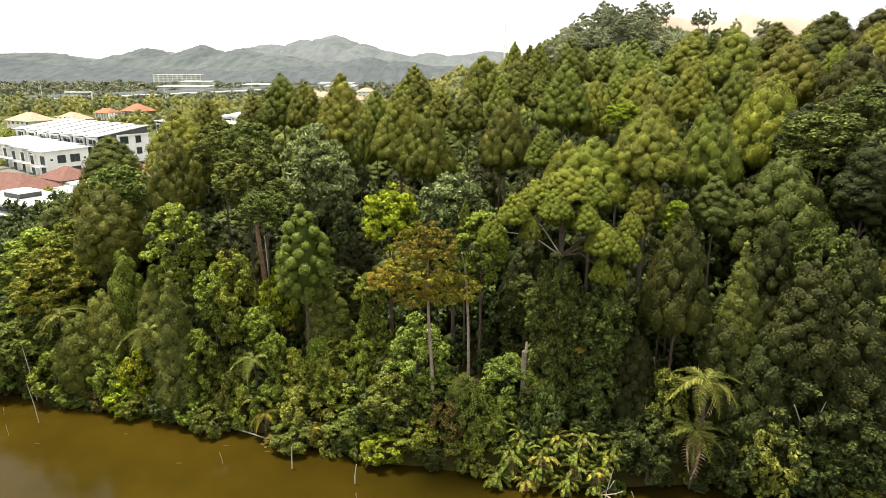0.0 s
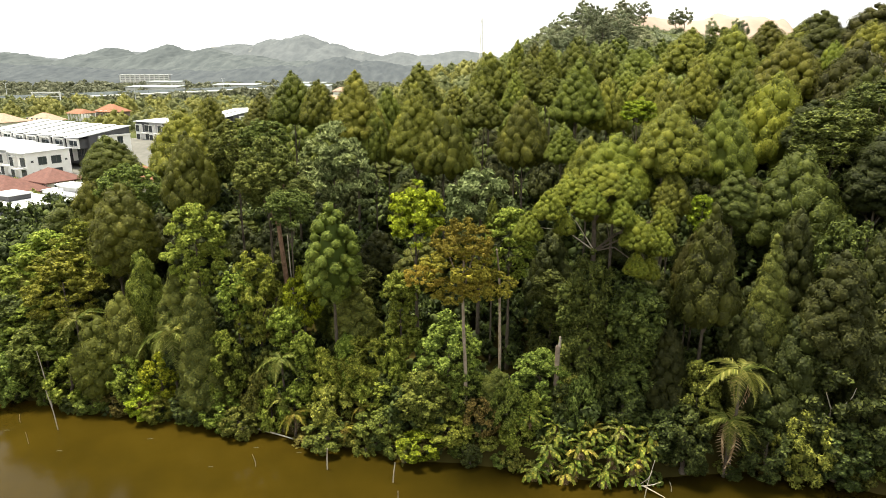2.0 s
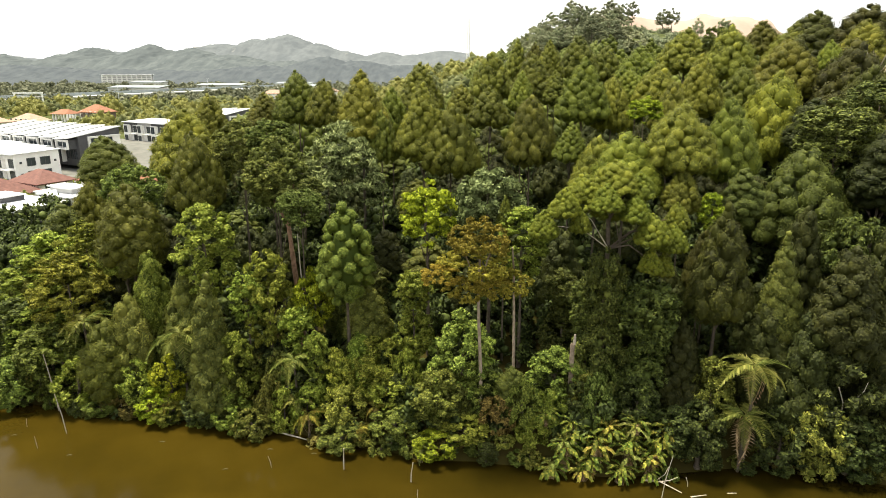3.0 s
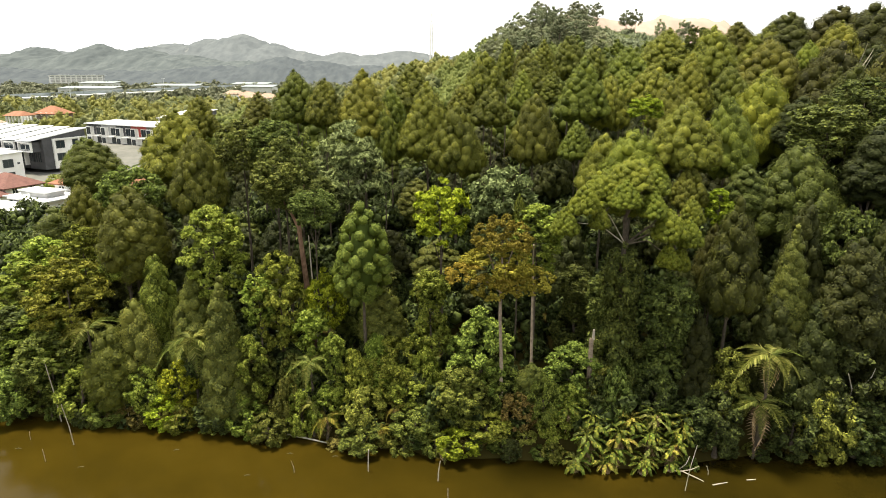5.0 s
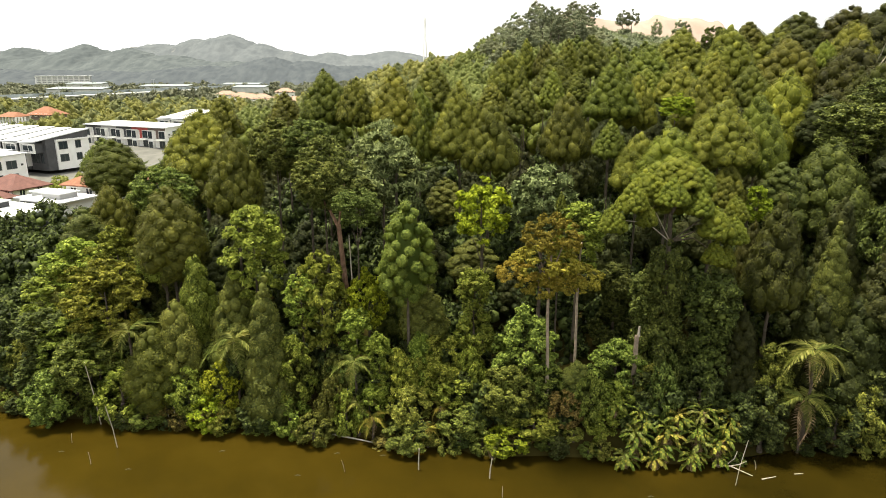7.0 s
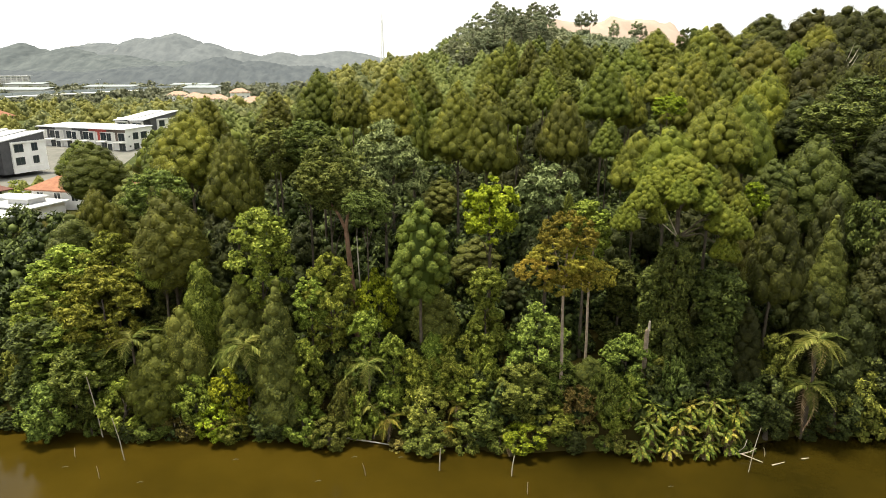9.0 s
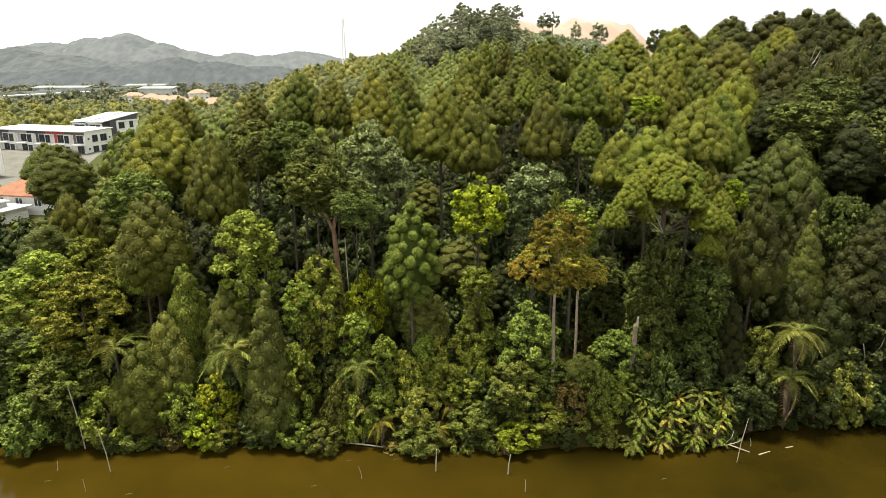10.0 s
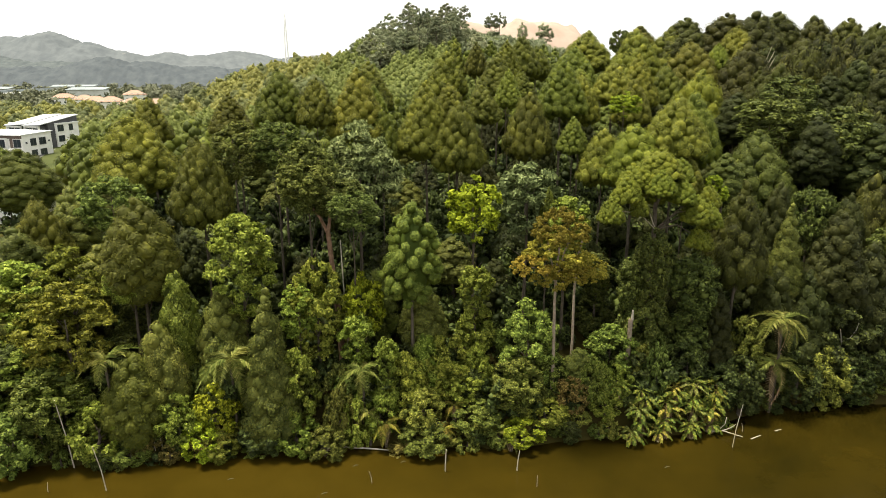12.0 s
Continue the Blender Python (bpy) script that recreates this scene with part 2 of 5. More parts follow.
def merged(pieces):
    vs, fs = [], []
    for v, q in pieces:
        fs += [tuple(i + len(vs) for i in face) for face in q]
        vs += v
    return vs, fs


def trunk_mesh(name, height, radius, limbs, spread, rng, mat, start=0.55, bend=0.03):
    """A tapered, slightly bent trunk whose limbs rise into the crown."""
    n = 9
    wob = np.cumsum(rng.normal(0, bend, (n, 2)), 0) * height / n
    path = [(wob[i][0], wob[i][1], height * i / (n - 1) - 0.4 * (i == 0)) for i in range(n)]
    rad = [radius * (1.35 if i == 0 else 1 - 0.8 * i / (n - 1)) for i in range(n)]
    pieces = [tube(path, rad, 8)]
    for k in range(limbs):
        h = rng.uniform(start, 0.92)
        i = int(h * (n - 1))
        p = Vector(path[i])
        a = 2.4 * k + rng.uniform(-0.5, 0.5)
        out = spread * rng.uniform(0.5, 0.95)
        rise = height * rng.uniform(0.10, 0.22)
        mid = p + Vector((math.cos(a) * out * 0.5, math.sin(a) * out * 0.5, rise * 0.65))
        end = p + Vector((math.cos(a) * out, math.sin(a) * out, rise))
        pieces.append(tube([p, mid, end], [rad[i] * 0.5, rad[i] * 0.34, rad[i] * 0.12], 5))
    return mesh(name, *merged(pieces), mat)


ICO = bmesh.new()
bmesh.ops.create_icosphere(ICO, subdivisions=1, radius=1.0)
ICO_V = np.array([v.co[:] for v in ICO.verts])
ICO_F = np.array([[v.index for v in q.verts] for q in ICO.faces])
ICO.free()


OCT_V = np.array([(1, 0, 0), (-1, 0, 0), (0, 1, 0), (0, -1, 0), (0, 0, 1), (0, 0, -1)], float)
OCT_F = np.array([(0, 2, 4), (2, 1, 4), (1, 3, 4), (3, 0, 4), (2, 0, 5), (1, 2, 5), (3, 1, 5), (0, 3, 5)])


def unit(v):
    return v / np.maximum(np.linalg.norm(v, axis=-1, keepdims=True), 1e-9)


def leafy(name, rng, core, core_f, p, nrm, leaf, slim, mat, facets=False):
    """One mesh out of inner masses and single leaves."""
    leaves = len(p)
    t1 = unit(np.cross(nrm, rng.normal(0, 1, (leaves, 3))))
    t2 = np.cross(nrm, t1)
    s = leaf * rng.uniform(0.55, 1.35, leaves)[:, None]
    leafs = np.stack([p - t1 * s * 0.8 + t2 * s * slim, p - t1 * s * 0.8 - t2 * s * slim, p + t1 * s * 1.2], 1).reshape(-1, 3)
    v = np.r_[core, leafs]
    base = len(core) + np.arange(leaves) * 3
    me = bpy.data.meshes.new(name)
    me.vertices.add(len(v))
    me.vertices.foreach_set("co", v.ravel())
    tri = core_f.ravel()
    qd = np.c_[base, base + 1, base + 2].ravel()
    me.loops.add(len(tri) + len(qd))
    me.loops.foreach_set("vertex_index", np.r_[tri, qd].astype(np.int32))
    me.polygons.add(len(core_f) + leaves)
    me.polygons.foreach_set("loop_start", (np.arange(len(core_f) + leaves) * 3).astype(np.int32))
    me.polygons.foreach_set("use_smooth", (np.arange(len(core_f) + leaves) < len(core_f)) & (not facets))
    me.materials.append(mat)
    me.update(calc_edges=True)
    return me


def crown_mesh(name, rng, R, H, profile, lobes, lobe, leaves, leaf, mat, squash=0.85, facing=0.8, slim=0.6, per=8, tight=False, inner=0.45, hmin=0.02):
    """A crown of leafy lobes on an envelope: R, H its radius and height; lobe, leaf in metres; the crown stands on z = 0."""
    h = rng.uniform(hmin, 1, lobes * 8)
    w = np.array([profile(v) for v in h]) + 0.12
    h = np.sort(rng.choice(h, lobes, False, w / w.sum()))
    a = np.arange(lobes) * 2.39996 + rng.normal(0, 0.35, lobes)
    lr = lobe * rng.uniform(0.65, 1.25, lobes)
    pr = np.array([profile(v) for v in h])
    loose = np.where(rng.random(lobes) < 0.18, rng.uniform(0.3, 0.7, lobes), rng.uniform(0.86, 1.06, lobes))
    deep = rng.uniform(0.93, 1.04, lobes) if tight else loose
    rad = np.maximum(pr * R * deep - lr * inner, 0)
    c = np.c_[rad * np.cos(a), rad * np.sin(a), h * (H - lr) + rng.normal(0, 0.15 * lobe, lobes)]
    out = unit(np.c_[np.cos(a) * (0.35 + pr), np.sin(a) * (0.35 + pr), 0.35 + 0.7 * h])
    # each lobe carries tufts, and each tuft its leaves
    way = unit(unit(rng.normal(0, 1, (lobes, per, 3))) + 0.8 * out[:, None, :])
    tuft = c[:, None, :] + way * (lr * 0.78)[:, None, None] * [1, 1, squash]
    tr = lr[:, None] * rng.uniform(0.27, 0.42, (lobes, per)) * (12 / per) ** 0.35
    # inner masses, which keep the crown dense
    core = (c[:, None, :] + ICO_V[None] * (lr * 0.56)[:, None, None] * [1, 1, squash]).reshape(-1, 3)
    core_f = (ICO_F[None] + (np.arange(lobes) * len(ICO_V))[:, None, None]).reshape(-1, 3)
    small = (tuft.reshape(-1, 1, 3) + OCT_V[None] * (tr.ravel() * (0.72 if per < 6 else 0.58))[:, None, None]).reshape(-1, 3)
    small += rng.normal(0, 0.05 * lobe, small.shape)
    small_f = (OCT_F[None] + (len(core) + np.arange(lobes * per) * 6)[:, None, None]).reshape(-1, 3)
    core, core_f = np.r_[core, small], np.r_[core_f, small_f]
    pick = rng.choice(lobes * per, leaves, True, (tr.ravel() ** 2) / (tr ** 2).sum())
    way, tuft, tr = way.reshape(-1, 3)[pick], tuft.reshape(-1, 3)[pick], tr.ravel()[pick]
    d = unit(unit(rng.normal(0, 1, (leaves, 3))) + 0.8 * way + [0, 0, 0.15])
    p = tuft + d * (tr * rng.uniform(0.70, 1.25, leaves))[:, None] * [1, 1, min(1.0, squash * 1.2)]
    nrm = unit(d * facing + rng.normal(0, 0.42, (leaves, 3)) + [0, 0, 0.2])
    return leafy(name, rng, core, core_f, p, nrm, leaf, slim, mat)


def bough_crown(name, rng, R, H, profile, boughs, leaves, leaf, mat, fill=0.62, loose=0.0, swell=0.10, slim=0.6):
    """A crown like broccoli: small rounded boughs of fine leaves packed on a dome that swells into a few larger masses.
    fill: how closely the boughs meet; loose: how far some of them sit back, which opens dark gaps; swell: how far the masses stand out."""
    hs = np.linspace(0, 1, 300)
    w = np.array([profile(v) for v in hs])
    cdf = np.cumsum(w + 0.06) / (w + 0.06).sum()
    h = np.clip(np.interp((np.arange(boughs) + 0.5) / boughs, cdf, hs) + rng.normal(0, 0.008, boughs), 0, 1)
    a = np.arange(boughs) * 2.39996 + rng.normal(0, 0.10, boughs)
    pr = np.interp(h, hs, w)
    fall = np.clip(np.interp(h, hs, np.gradient(w, hs)), -4, 0.4)
    out = unit(np.c_[np.cos(a), np.sin(a), -fall * R / H])
    rb = fill * math.sqrt(2 * math.pi * R * H * w.mean() / boughs) * rng.uniform(0.78, 1.22, boughs)
    rb *= np.minimum(1, 0.42 + 0.75 * pr * R / rb.mean() * 0.5)
    spot = np.c_[pr * R * np.cos(a), pr * R * np.sin(a), h * H]
    # the larger masses, with furrows between them
    nm = max(7, boughs // 8)
    mh = np.clip(np.interp((np.arange(nm) + 0.5) / nm, cdf, hs) + rng.normal(0, 0.03, nm), 0, 0.98)
    ma = np.arange(nm) * 2.39996 + rng.normal(0, 0.3, nm)
    mp = np.interp(mh, hs, w)
    mass = np.c_[mp * R * np.cos(ma), mp * R * np.sin(ma), mh * H]
    near = np.linalg.norm(spot[:, None, :] - mass[None], axis=2).min(1)
    gap = 0.60 * math.sqrt(2 * math.pi * R * H * w.mean() / nm)
    sink = swell * R * (np.clip(near / gap, 0, 1.3) ** 2 - 0.35)
    back = loose * R * np.where(rng.random(boughs) < 0.3, rng.uniform(0.4, 1.0, boughs), 0)
    c = spot - out * (0.72 * rb + back + sink)[:, None] + rng.normal(0, 0.07, (boughs, 3)) * rb[:, None]
    c[:, 2] = np.minimum(c[:, 2], H - 0.9 * rb)
    axis = unit(0.5 * out + [0, 0, 0.75])
    tall = 1.08
    along = np.einsum("vk,bk->bv", ICO_V, axis)[..., None] * axis[:, None, :]
    core = (c[:, None, :] + (ICO_V[None] + (tall - 1) * along) * (0.85 * rb)[:, None, None]).reshape(-1, 3)
    core += rng.normal(0, 0.05, core.shape) * np.repeat(rb, len(ICO_V))[:, None]
    core_f = (ICO_F[None] + (np.arange(boughs) * len(ICO_V))[:, None, None]).reshape(-1, 3)
    # a closed inner dome, so that no light falls through the crown
    rings, sides = 8, 12
    hv = np.linspace(0.03, 0.94, rings)
    rr = np.interp(hv, hs, w) * R * (0.82 - 0.8 * loose - swell)
    av = np.arange(sides) * 2 * np.pi / sides
    inner_v = np.stack([rr[:, None] * np.cos(av), rr[:, None] * np.sin(av), (hv * H * 0.90)[:, None] + 0 * av], -1).reshape(-1, 3)
    q = np.arange((rings - 1) * sides)
    nxt = q - q % sides + (q + 1) % sides
    inner_f = np.r_[np.c_[q, nxt, nxt + sides], np.c_[q, nxt + sides, q + sides]] + len(core)
    core, core_f = np.r_[core, inner_v], np.r_[core_f, inner_f]
    pick = rng.choice(boughs, leaves, True, rb ** 2 / (rb ** 2).sum())
    d = unit(unit(rng.normal(0, 1, (leaves, 3))) + 0.6 * axis[pick] + 0.7 * out[pick])
    d += (tall - 1) * np.einsum("ij,ij->i", d, axis[pick])[:, None] * axis[pick]
    p = c[pick] + d * (rb[pick] * rng.uniform(0.84, 1.08, leaves))[:, None]
    nrm = unit(d + 0.2 * axis[pick] + rng.normal(0, 0.30, (leaves, 3)))
    return leafy(name, rng, core, core_f, p, nrm, leaf, slim, mat)


def b_dome(h):
    return 0.55 + 0.45 * math.sin(h / 0.14 * math.pi / 2) if h < 0.14 else max(0.02, 1 - ((h - 0.14) / 0.86) ** 1.30) ** 0.80


def b_cone(h):
    return 0.45 + 0.55 * math.sin(h / 0.15 * math.pi / 2) if h < 0.15 else max(0.02, 1 - ((h - 0.15) / 0.85) ** 1.12) ** 0.86


def b_tall(h):
    return 0.60 + 0.40 * math.sin(h / 0.3 * math.pi / 2) if h < 0.3 else max(0.02, 1 - ((h - 0.3) / 0.7) ** 1.5) ** 0.76


def p_dome(h):
    return 0.86 + 0.14 * math.sin(h / 0.3 * math.pi / 2) if h < 0.3 else max(0.02, 1 - ((h - 0.3) / 0.7) ** 1.75) ** 0.62


def p_round(h):
    return max(0.05, 1 - (2 * h - 1) ** 2) ** 0.5


def p_column(h):
    return (0.75 + 0.25 * math.sin(9 * h)) * (1 - h ** 5) ** 0.5


def p_flat(h):
    return (0.25 + 0.75 * math.sin(math.pi * min(1, 0.25 + 0.7 * h))) * (1 if h < 0.8 else 0.75)


# Trees of rounded boughs: crown radius, crown height, profile, boughs, leaves, leaf size, foliage, closeness, gaps, swelling, label
BOUGHS = {
    "dome": (4.0, 7.6, b_dome, 97, 13656, 0.077, "dome", 0.72, 0.0, 0.08, "olive green forest tree with a dense broccoli-like dome"),
    "cone": (3.6, 8.4, b_cone, 105, 13656, 0.073, "dome", 0.72, 0.0, 0.07, "olive green forest tree with a dense pointed crown"),
    "bright": (4.0, 7.0, b_dome, 80, 12937, 0.077, "bright", 0.72, 0.0, 0.09, "bright olive forest tree with a rounded dome"),
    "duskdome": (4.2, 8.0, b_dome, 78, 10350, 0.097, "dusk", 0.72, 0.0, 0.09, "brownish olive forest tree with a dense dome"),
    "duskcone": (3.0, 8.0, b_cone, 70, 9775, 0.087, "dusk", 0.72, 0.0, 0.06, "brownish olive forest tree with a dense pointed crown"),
    "dark": (5.0, 9.5, b_dome, 92, 13224, 0.101, "deepgreen", 0.72, 0.0, 0.11, "dark green forest tree with a wide dense crown"),
    "oldome": (3.2, 9.6, b_tall, 84, 12074, 0.097, "olive", 0.72, 0.0, 0.08, "olive brown-green tree with a tall feathery crown"),
    "greendome": (2.4, 8.2, b_tall, 60, 8500, 0.097, "green", 0.66, 0.10, 0.16, "green tree with rounded tufts of foliage down to the ground"),
    "freshdome": (2.4, 8.0, b_tall, 52, 10350, 0.110, "fresh", 0.66, 0.10, 0.16, "fresh green tree with rounded tufts of foliage"),
    "deepdome": (3.0, 11.0, b_tall, 80, 9500, 0.106, "deep", 0.66, 0.10, 0.18, "deep green tree with dense tufts of foliage"),
    "darkcone": (2.6, 13.0, b_cone, 90, 13224, 0.097, "green", 0.72, 0.06, 0.09, "dark green pointed forest tree by the lake"),
    "puff": (2.9, 9.5, b_tall, 92, 12000, 0.095, "puff", 0.47, 0.18, 0.16, "green tree with separate rounded tufts of foliage"),
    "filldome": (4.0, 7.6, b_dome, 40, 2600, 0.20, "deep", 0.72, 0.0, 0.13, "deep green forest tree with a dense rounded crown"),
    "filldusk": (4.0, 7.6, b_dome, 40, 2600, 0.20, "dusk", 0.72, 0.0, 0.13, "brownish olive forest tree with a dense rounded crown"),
    "valley": (4.0, 6.4, b_dome, 30, 420, 0.34, "far", 0.74, 0.0, 0.10, "yellow-green tree of the valley"),
    "valleygreen": (4.0, 6.4, b_dome, 30, 420, 0.34, "fargreen", 0.74, 0.0, 0.10, "mid green tree of the valley"),
    "fardome": (4.0, 8.0, b_dome, 34, 500, 0.22, "dome", 0.64, 0.0, 0.10, "olive green tree of the hill forest"),
}
# Leafy trees: crown radius, crown height, profile, lobes, lobe size, leaves, leaf size, foliage, squash, slim, label
LEAFY = {
    "broad": (3.4, 8.5, p_round, 84, 0.78, 12350, 0.152, "broad", 0.7, 0.6, "mid green broad-leaved forest tree"),
    "darkbroad": (3.4, 8.5, p_round, 84, 0.78, 11000, 0.150, "forest", 0.7, 0.6, "dark green broad-leaved forest tree"),
    "broadgreen": (3.4, 6.0, p_round, 80, 0.70, 11700, 0.136, "rich", 0.65, 0.6, "rich green broad-leaved tree at the edge of the forest"),
    "fresh": (2.6, 9.5, p_round, 78, 0.62, 11050, 0.152, "fresh", 0.65, 0.55, "fresh green broad-leaved forest tree"),
    "yellowlayer": (3.3, 8.5, p_round, 70, 0.75, 11050, 0.152, "yellowgreen", 0.38, 0.55, "yellow-green tree with layered sprays of leaves"),
    "lime": (2.5, 6.8, p_round, 52, 0.62, 5200, 0.23, "lime", 0.6, 0.55, "bright lime green tree with large leaves"),
    "pale": (3.2, 7.6, p_round, 60, 0.80, 5600, 0.28, "pale", 0.55, 0.45, "pale grey-green tree with large drooping leaves"),
    "feather": (4.2, 9.6, p_dome, 84, 1.05, 9000, 0.34, "pale", 0.26, 0.26, "grey-green tree with layered feathery branches"),
    "vine": (2.0, 9.5, p_column, 76, 0.58, 11050, 0.136, "fresh", 0.9, 0.65, "tree cloaked to the ground in light green creepers"),
    "darkvine": (2.5, 14, p_column, 110, 0.72, 14950, 0.136, "forest", 0.9, 0.65, "tall tree cloaked to the ground in dark creepers"),
    "olivebush": (2.5, 9.0, p_round, 84, 0.60, 12350, 0.104, "shore", 0.8, 0.6, "olive green bushy tree near the lake shore"),
    "bronze": (3.2, 3.0, p_flat, 60, 0.50, 8000, 0.085, "bronze", 0.5, 0.6, "tall slender tree with a bronze flat-topped crown"),
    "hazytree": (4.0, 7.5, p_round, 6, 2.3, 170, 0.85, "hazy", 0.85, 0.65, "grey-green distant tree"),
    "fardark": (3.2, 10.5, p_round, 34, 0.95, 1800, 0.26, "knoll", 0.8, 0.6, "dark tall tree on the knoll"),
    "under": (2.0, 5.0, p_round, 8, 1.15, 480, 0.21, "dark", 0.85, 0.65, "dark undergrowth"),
    "shrub": (1.4, 2.2, p_round, 26, 0.40, 1900, 0.125, "shore", 0.8, 0.6, "yellow-green shrub on the lake shore"),
    "bush": (1.9, 4.6, p_round, 44, 0.52, 4420, 0.120, "broad", 0.8, 0.6, "bushy young green tree on the lake shore"),
    "bush_fresh": (1.9, 5.2, p_round, 52, 0.50, 6500, 0.112, "fresh", 0.8, 0.65, "fresh green leafy young tree on the lake shore"),
    "bush_lime": (1.9, 4.6, p_round, 48, 0.48, 5720, 0.120, "lime", 0.75, 0.65, "light yellow-green young tree on the lake shore"),
    "bush_dark": (1.9, 6.0, p_round, 58, 0.50, 7020, 0.116, "dark", 0.8, 0.65, "dark green leafy young tree on the lake shore"),
    "bush_olive": (1.9, 4.8, p_round, 52, 0.50, 7020, 0.100, "shore", 0.8, 0.6, "olive yellow-green bushy tree on the lake shore"),
    "bush_brown": (1.9, 4.8, p_round, 52, 0.46, 6500, 0.096, "brown", 0.8, 0.6, "brownish shrub with small leaves on the lake shore"),
}
KINDS = {**BOUGHS, **LEAFY}
COARSE = ("hazytree", "fardark", "under")
MESHES = {}


def tree_meshes(kind):
    if kind not in MESHES:
        made = []
        for k in range(2 if kind in ("lime", "pale", "feather", "puff", "darkcone") else 3):
            rng = np.random.default_rng(sum(map(ord, kind)) * 7 + k)
            if kind in BOUGHS:
                R, H, prof, boughs, leaves, leaf, tone, close, gaps, swell, label = BOUGHS[kind]
                crown = bough_crown("crown", rng, R, H, prof, int(boughs * (0.85, 1.0, 1.2)[k]), leaves, leaf, LEAF[tone], close, gaps, swell)
            else:
                R, H, prof, lobes, lobe, leaves, leaf, tone, squash, slim, label = LEAFY[kind]
                crown = crown_mesh("crown", rng, R, H, prof, lobes, lobe, leaves, leaf, LEAF[tone], squash, 0.8, slim, 5 if kind in COARSE else 7)
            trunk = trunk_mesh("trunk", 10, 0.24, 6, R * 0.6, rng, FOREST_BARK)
            made.append((crown, trunk))
        MESHES[kind] = made
    return MESHES[kind]


PLANTED = []
tree_rng = np.random.default_rng(11)


def part_object(name, data, parent, m, label=""):
    ob = new(name, data)
    ob.parent = parent
    ob.matrix_basis = m
    return tagged(ob, label) if label else ob


def tree(kind, x, y, top, r, crown_h):
    """A tree whose crown reaches the height top, with crown radius r and crown height crown_h."""
    R, H, label = KINDS[kind][0], KINDS[kind][1], KINDS[kind][-1]
    g = float(land(x, y))
    high = max(top - g, 1.2)
    crown_h = min(max(crown_h, (1.5 if kind in BOUGHS else 1.0) * r), high * 1.02)
    crown, trunk = tree_meshes(kind)[int(tree_rng.integers(len(MESHES[kind])))]
    small = kind.startswith(("shrub", "bush"))
    base = tagged(new("shrub" if small else "tree"), label, "shrub" if small else "tree", "plants on the lake shore" if small else "forest trees")
    base.location = (x, y, g)
    turn = Matrix.Rotation(tree_rng.uniform(0, 6.28), 4, "Z")
    s = r / R
    part_object("crown", crown, base, Matrix.Translation((0, 0, high - crown_h)) @ turn @ Matrix.Diagonal((s, s, crown_h / H, 1)))
    th = (high - 0.45 * crown_h) / 10
    part_object("trunk", trunk, base, turn @ Matrix.Diagonal((max(0.5, min(1.3, s)), max(0.5, min(1.3, s)), th, 1)))
    PLANTED.append((x, y, r))
    return base


# The trees of the shore and of the canopy: kind, x, y, top, radius, crown height.
tree("cone", 6.4, 108.0, 38.2, 2.0, 6.5)
tree("dome", 8.5, 104.0, 37.5, 1.9, 5.2)
tree("cone", 8.9, 93.0, 37.5, 2.2, 5.6)
tree("dome", 14.2, 99.0, 38.3, 3.0, 6.1)
tree("cone", 10.8, 80.0, 35.1, 3.4, 7.8)
tree("cone", 6.2, 90.0, 35.6, 3.1, 5.8)
tree("cone", 3.3, 80.0, 33.5, 1.9, 4.8)
tree("dome", 1.4, 98.0, 36.1, 3.2, 6.8)
tree("dome", -3.8, 82.0, 31.8, 2.0, 3.6)
tree("dome", -0.7, 79.0, 31.6, 2.6, 4.7)
tree("dome", 3.8, 75.0, 31.0, 3.2, 7.9)
tree("dome", 23.2, 99.0, 36.8, 3.8, 6.3)
tree("dome", 38.0, 120.0, 40.6, 5.2, 7.7)
tree("dome", 14.8, 82.0, 33.0, 2.7, 6.8)
tree("dome", 20.1, 106.0, 37.2, 2.8, 5.5)
tree("dome", 21.0, 84.0, 34.3, 3.1, 5.4)
tree("lime", 16.4, 74.0, 30.8, 1.8, 3.2)
tree("cone", 7.6, 71.0, 28.2, 2.0, 4.4)
tree("dome", -5.3, 75.0, 30.1, 3.4, 8.1)
tree("cone", -8.4, 77.0, 32.3, 3.6, 9.0)
tree("cone", -9.0, 104.0, 34.7, 3.9, 7.7)
tree("cone", -15.8, 80.0, 33.7, 3.6, 8.6)
tree("dome", -20.4, 81.0, 32.5, 2.5, 5.6)
tree("dome", -24.2, 84.0, 33.5, 3.2, 6.6)
tree("cone", -29.8, 90.0, 30.7, 2.8, 5.4)
tree("cone", 8.8, 88.0, 33.4, 2.3, 4.5)
tree("dome", 19.2, 90.0, 33.7, 2.4, 4.7)
tree("dome", -12.5, 86.0, 31.5, 2.3, 5.9)
tree("dome", -13.4, 78.0, 29.1, 2.1, 6.2)
tree("broad", 38.8, 110.0, 40.4, 1.8, 4.4)
tree("dome", 40.1, 107.0, 40.4, 4.7, 8.8)
tree("cone", 28.5, 89.0, 35.7, 3.3, 8.2)
tree("dome", 54.9, 127.0, 42.2, 4.1, 6.4)
tree("dome", 58.4, 121.0, 41.9, 5.8, 7.6)
tree("dome", 44.3, 97.5, 38.2, 5.5, 9.5)
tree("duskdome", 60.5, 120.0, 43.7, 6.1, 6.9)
tree("bright", 52.1, 100.0, 37.7, 2.2, 4.7)
tree("dome", 60.3, 105.0, 41.0, 4.6, 8.8)
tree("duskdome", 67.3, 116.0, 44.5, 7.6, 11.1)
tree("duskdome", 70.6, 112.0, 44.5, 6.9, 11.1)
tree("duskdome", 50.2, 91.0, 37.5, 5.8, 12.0)
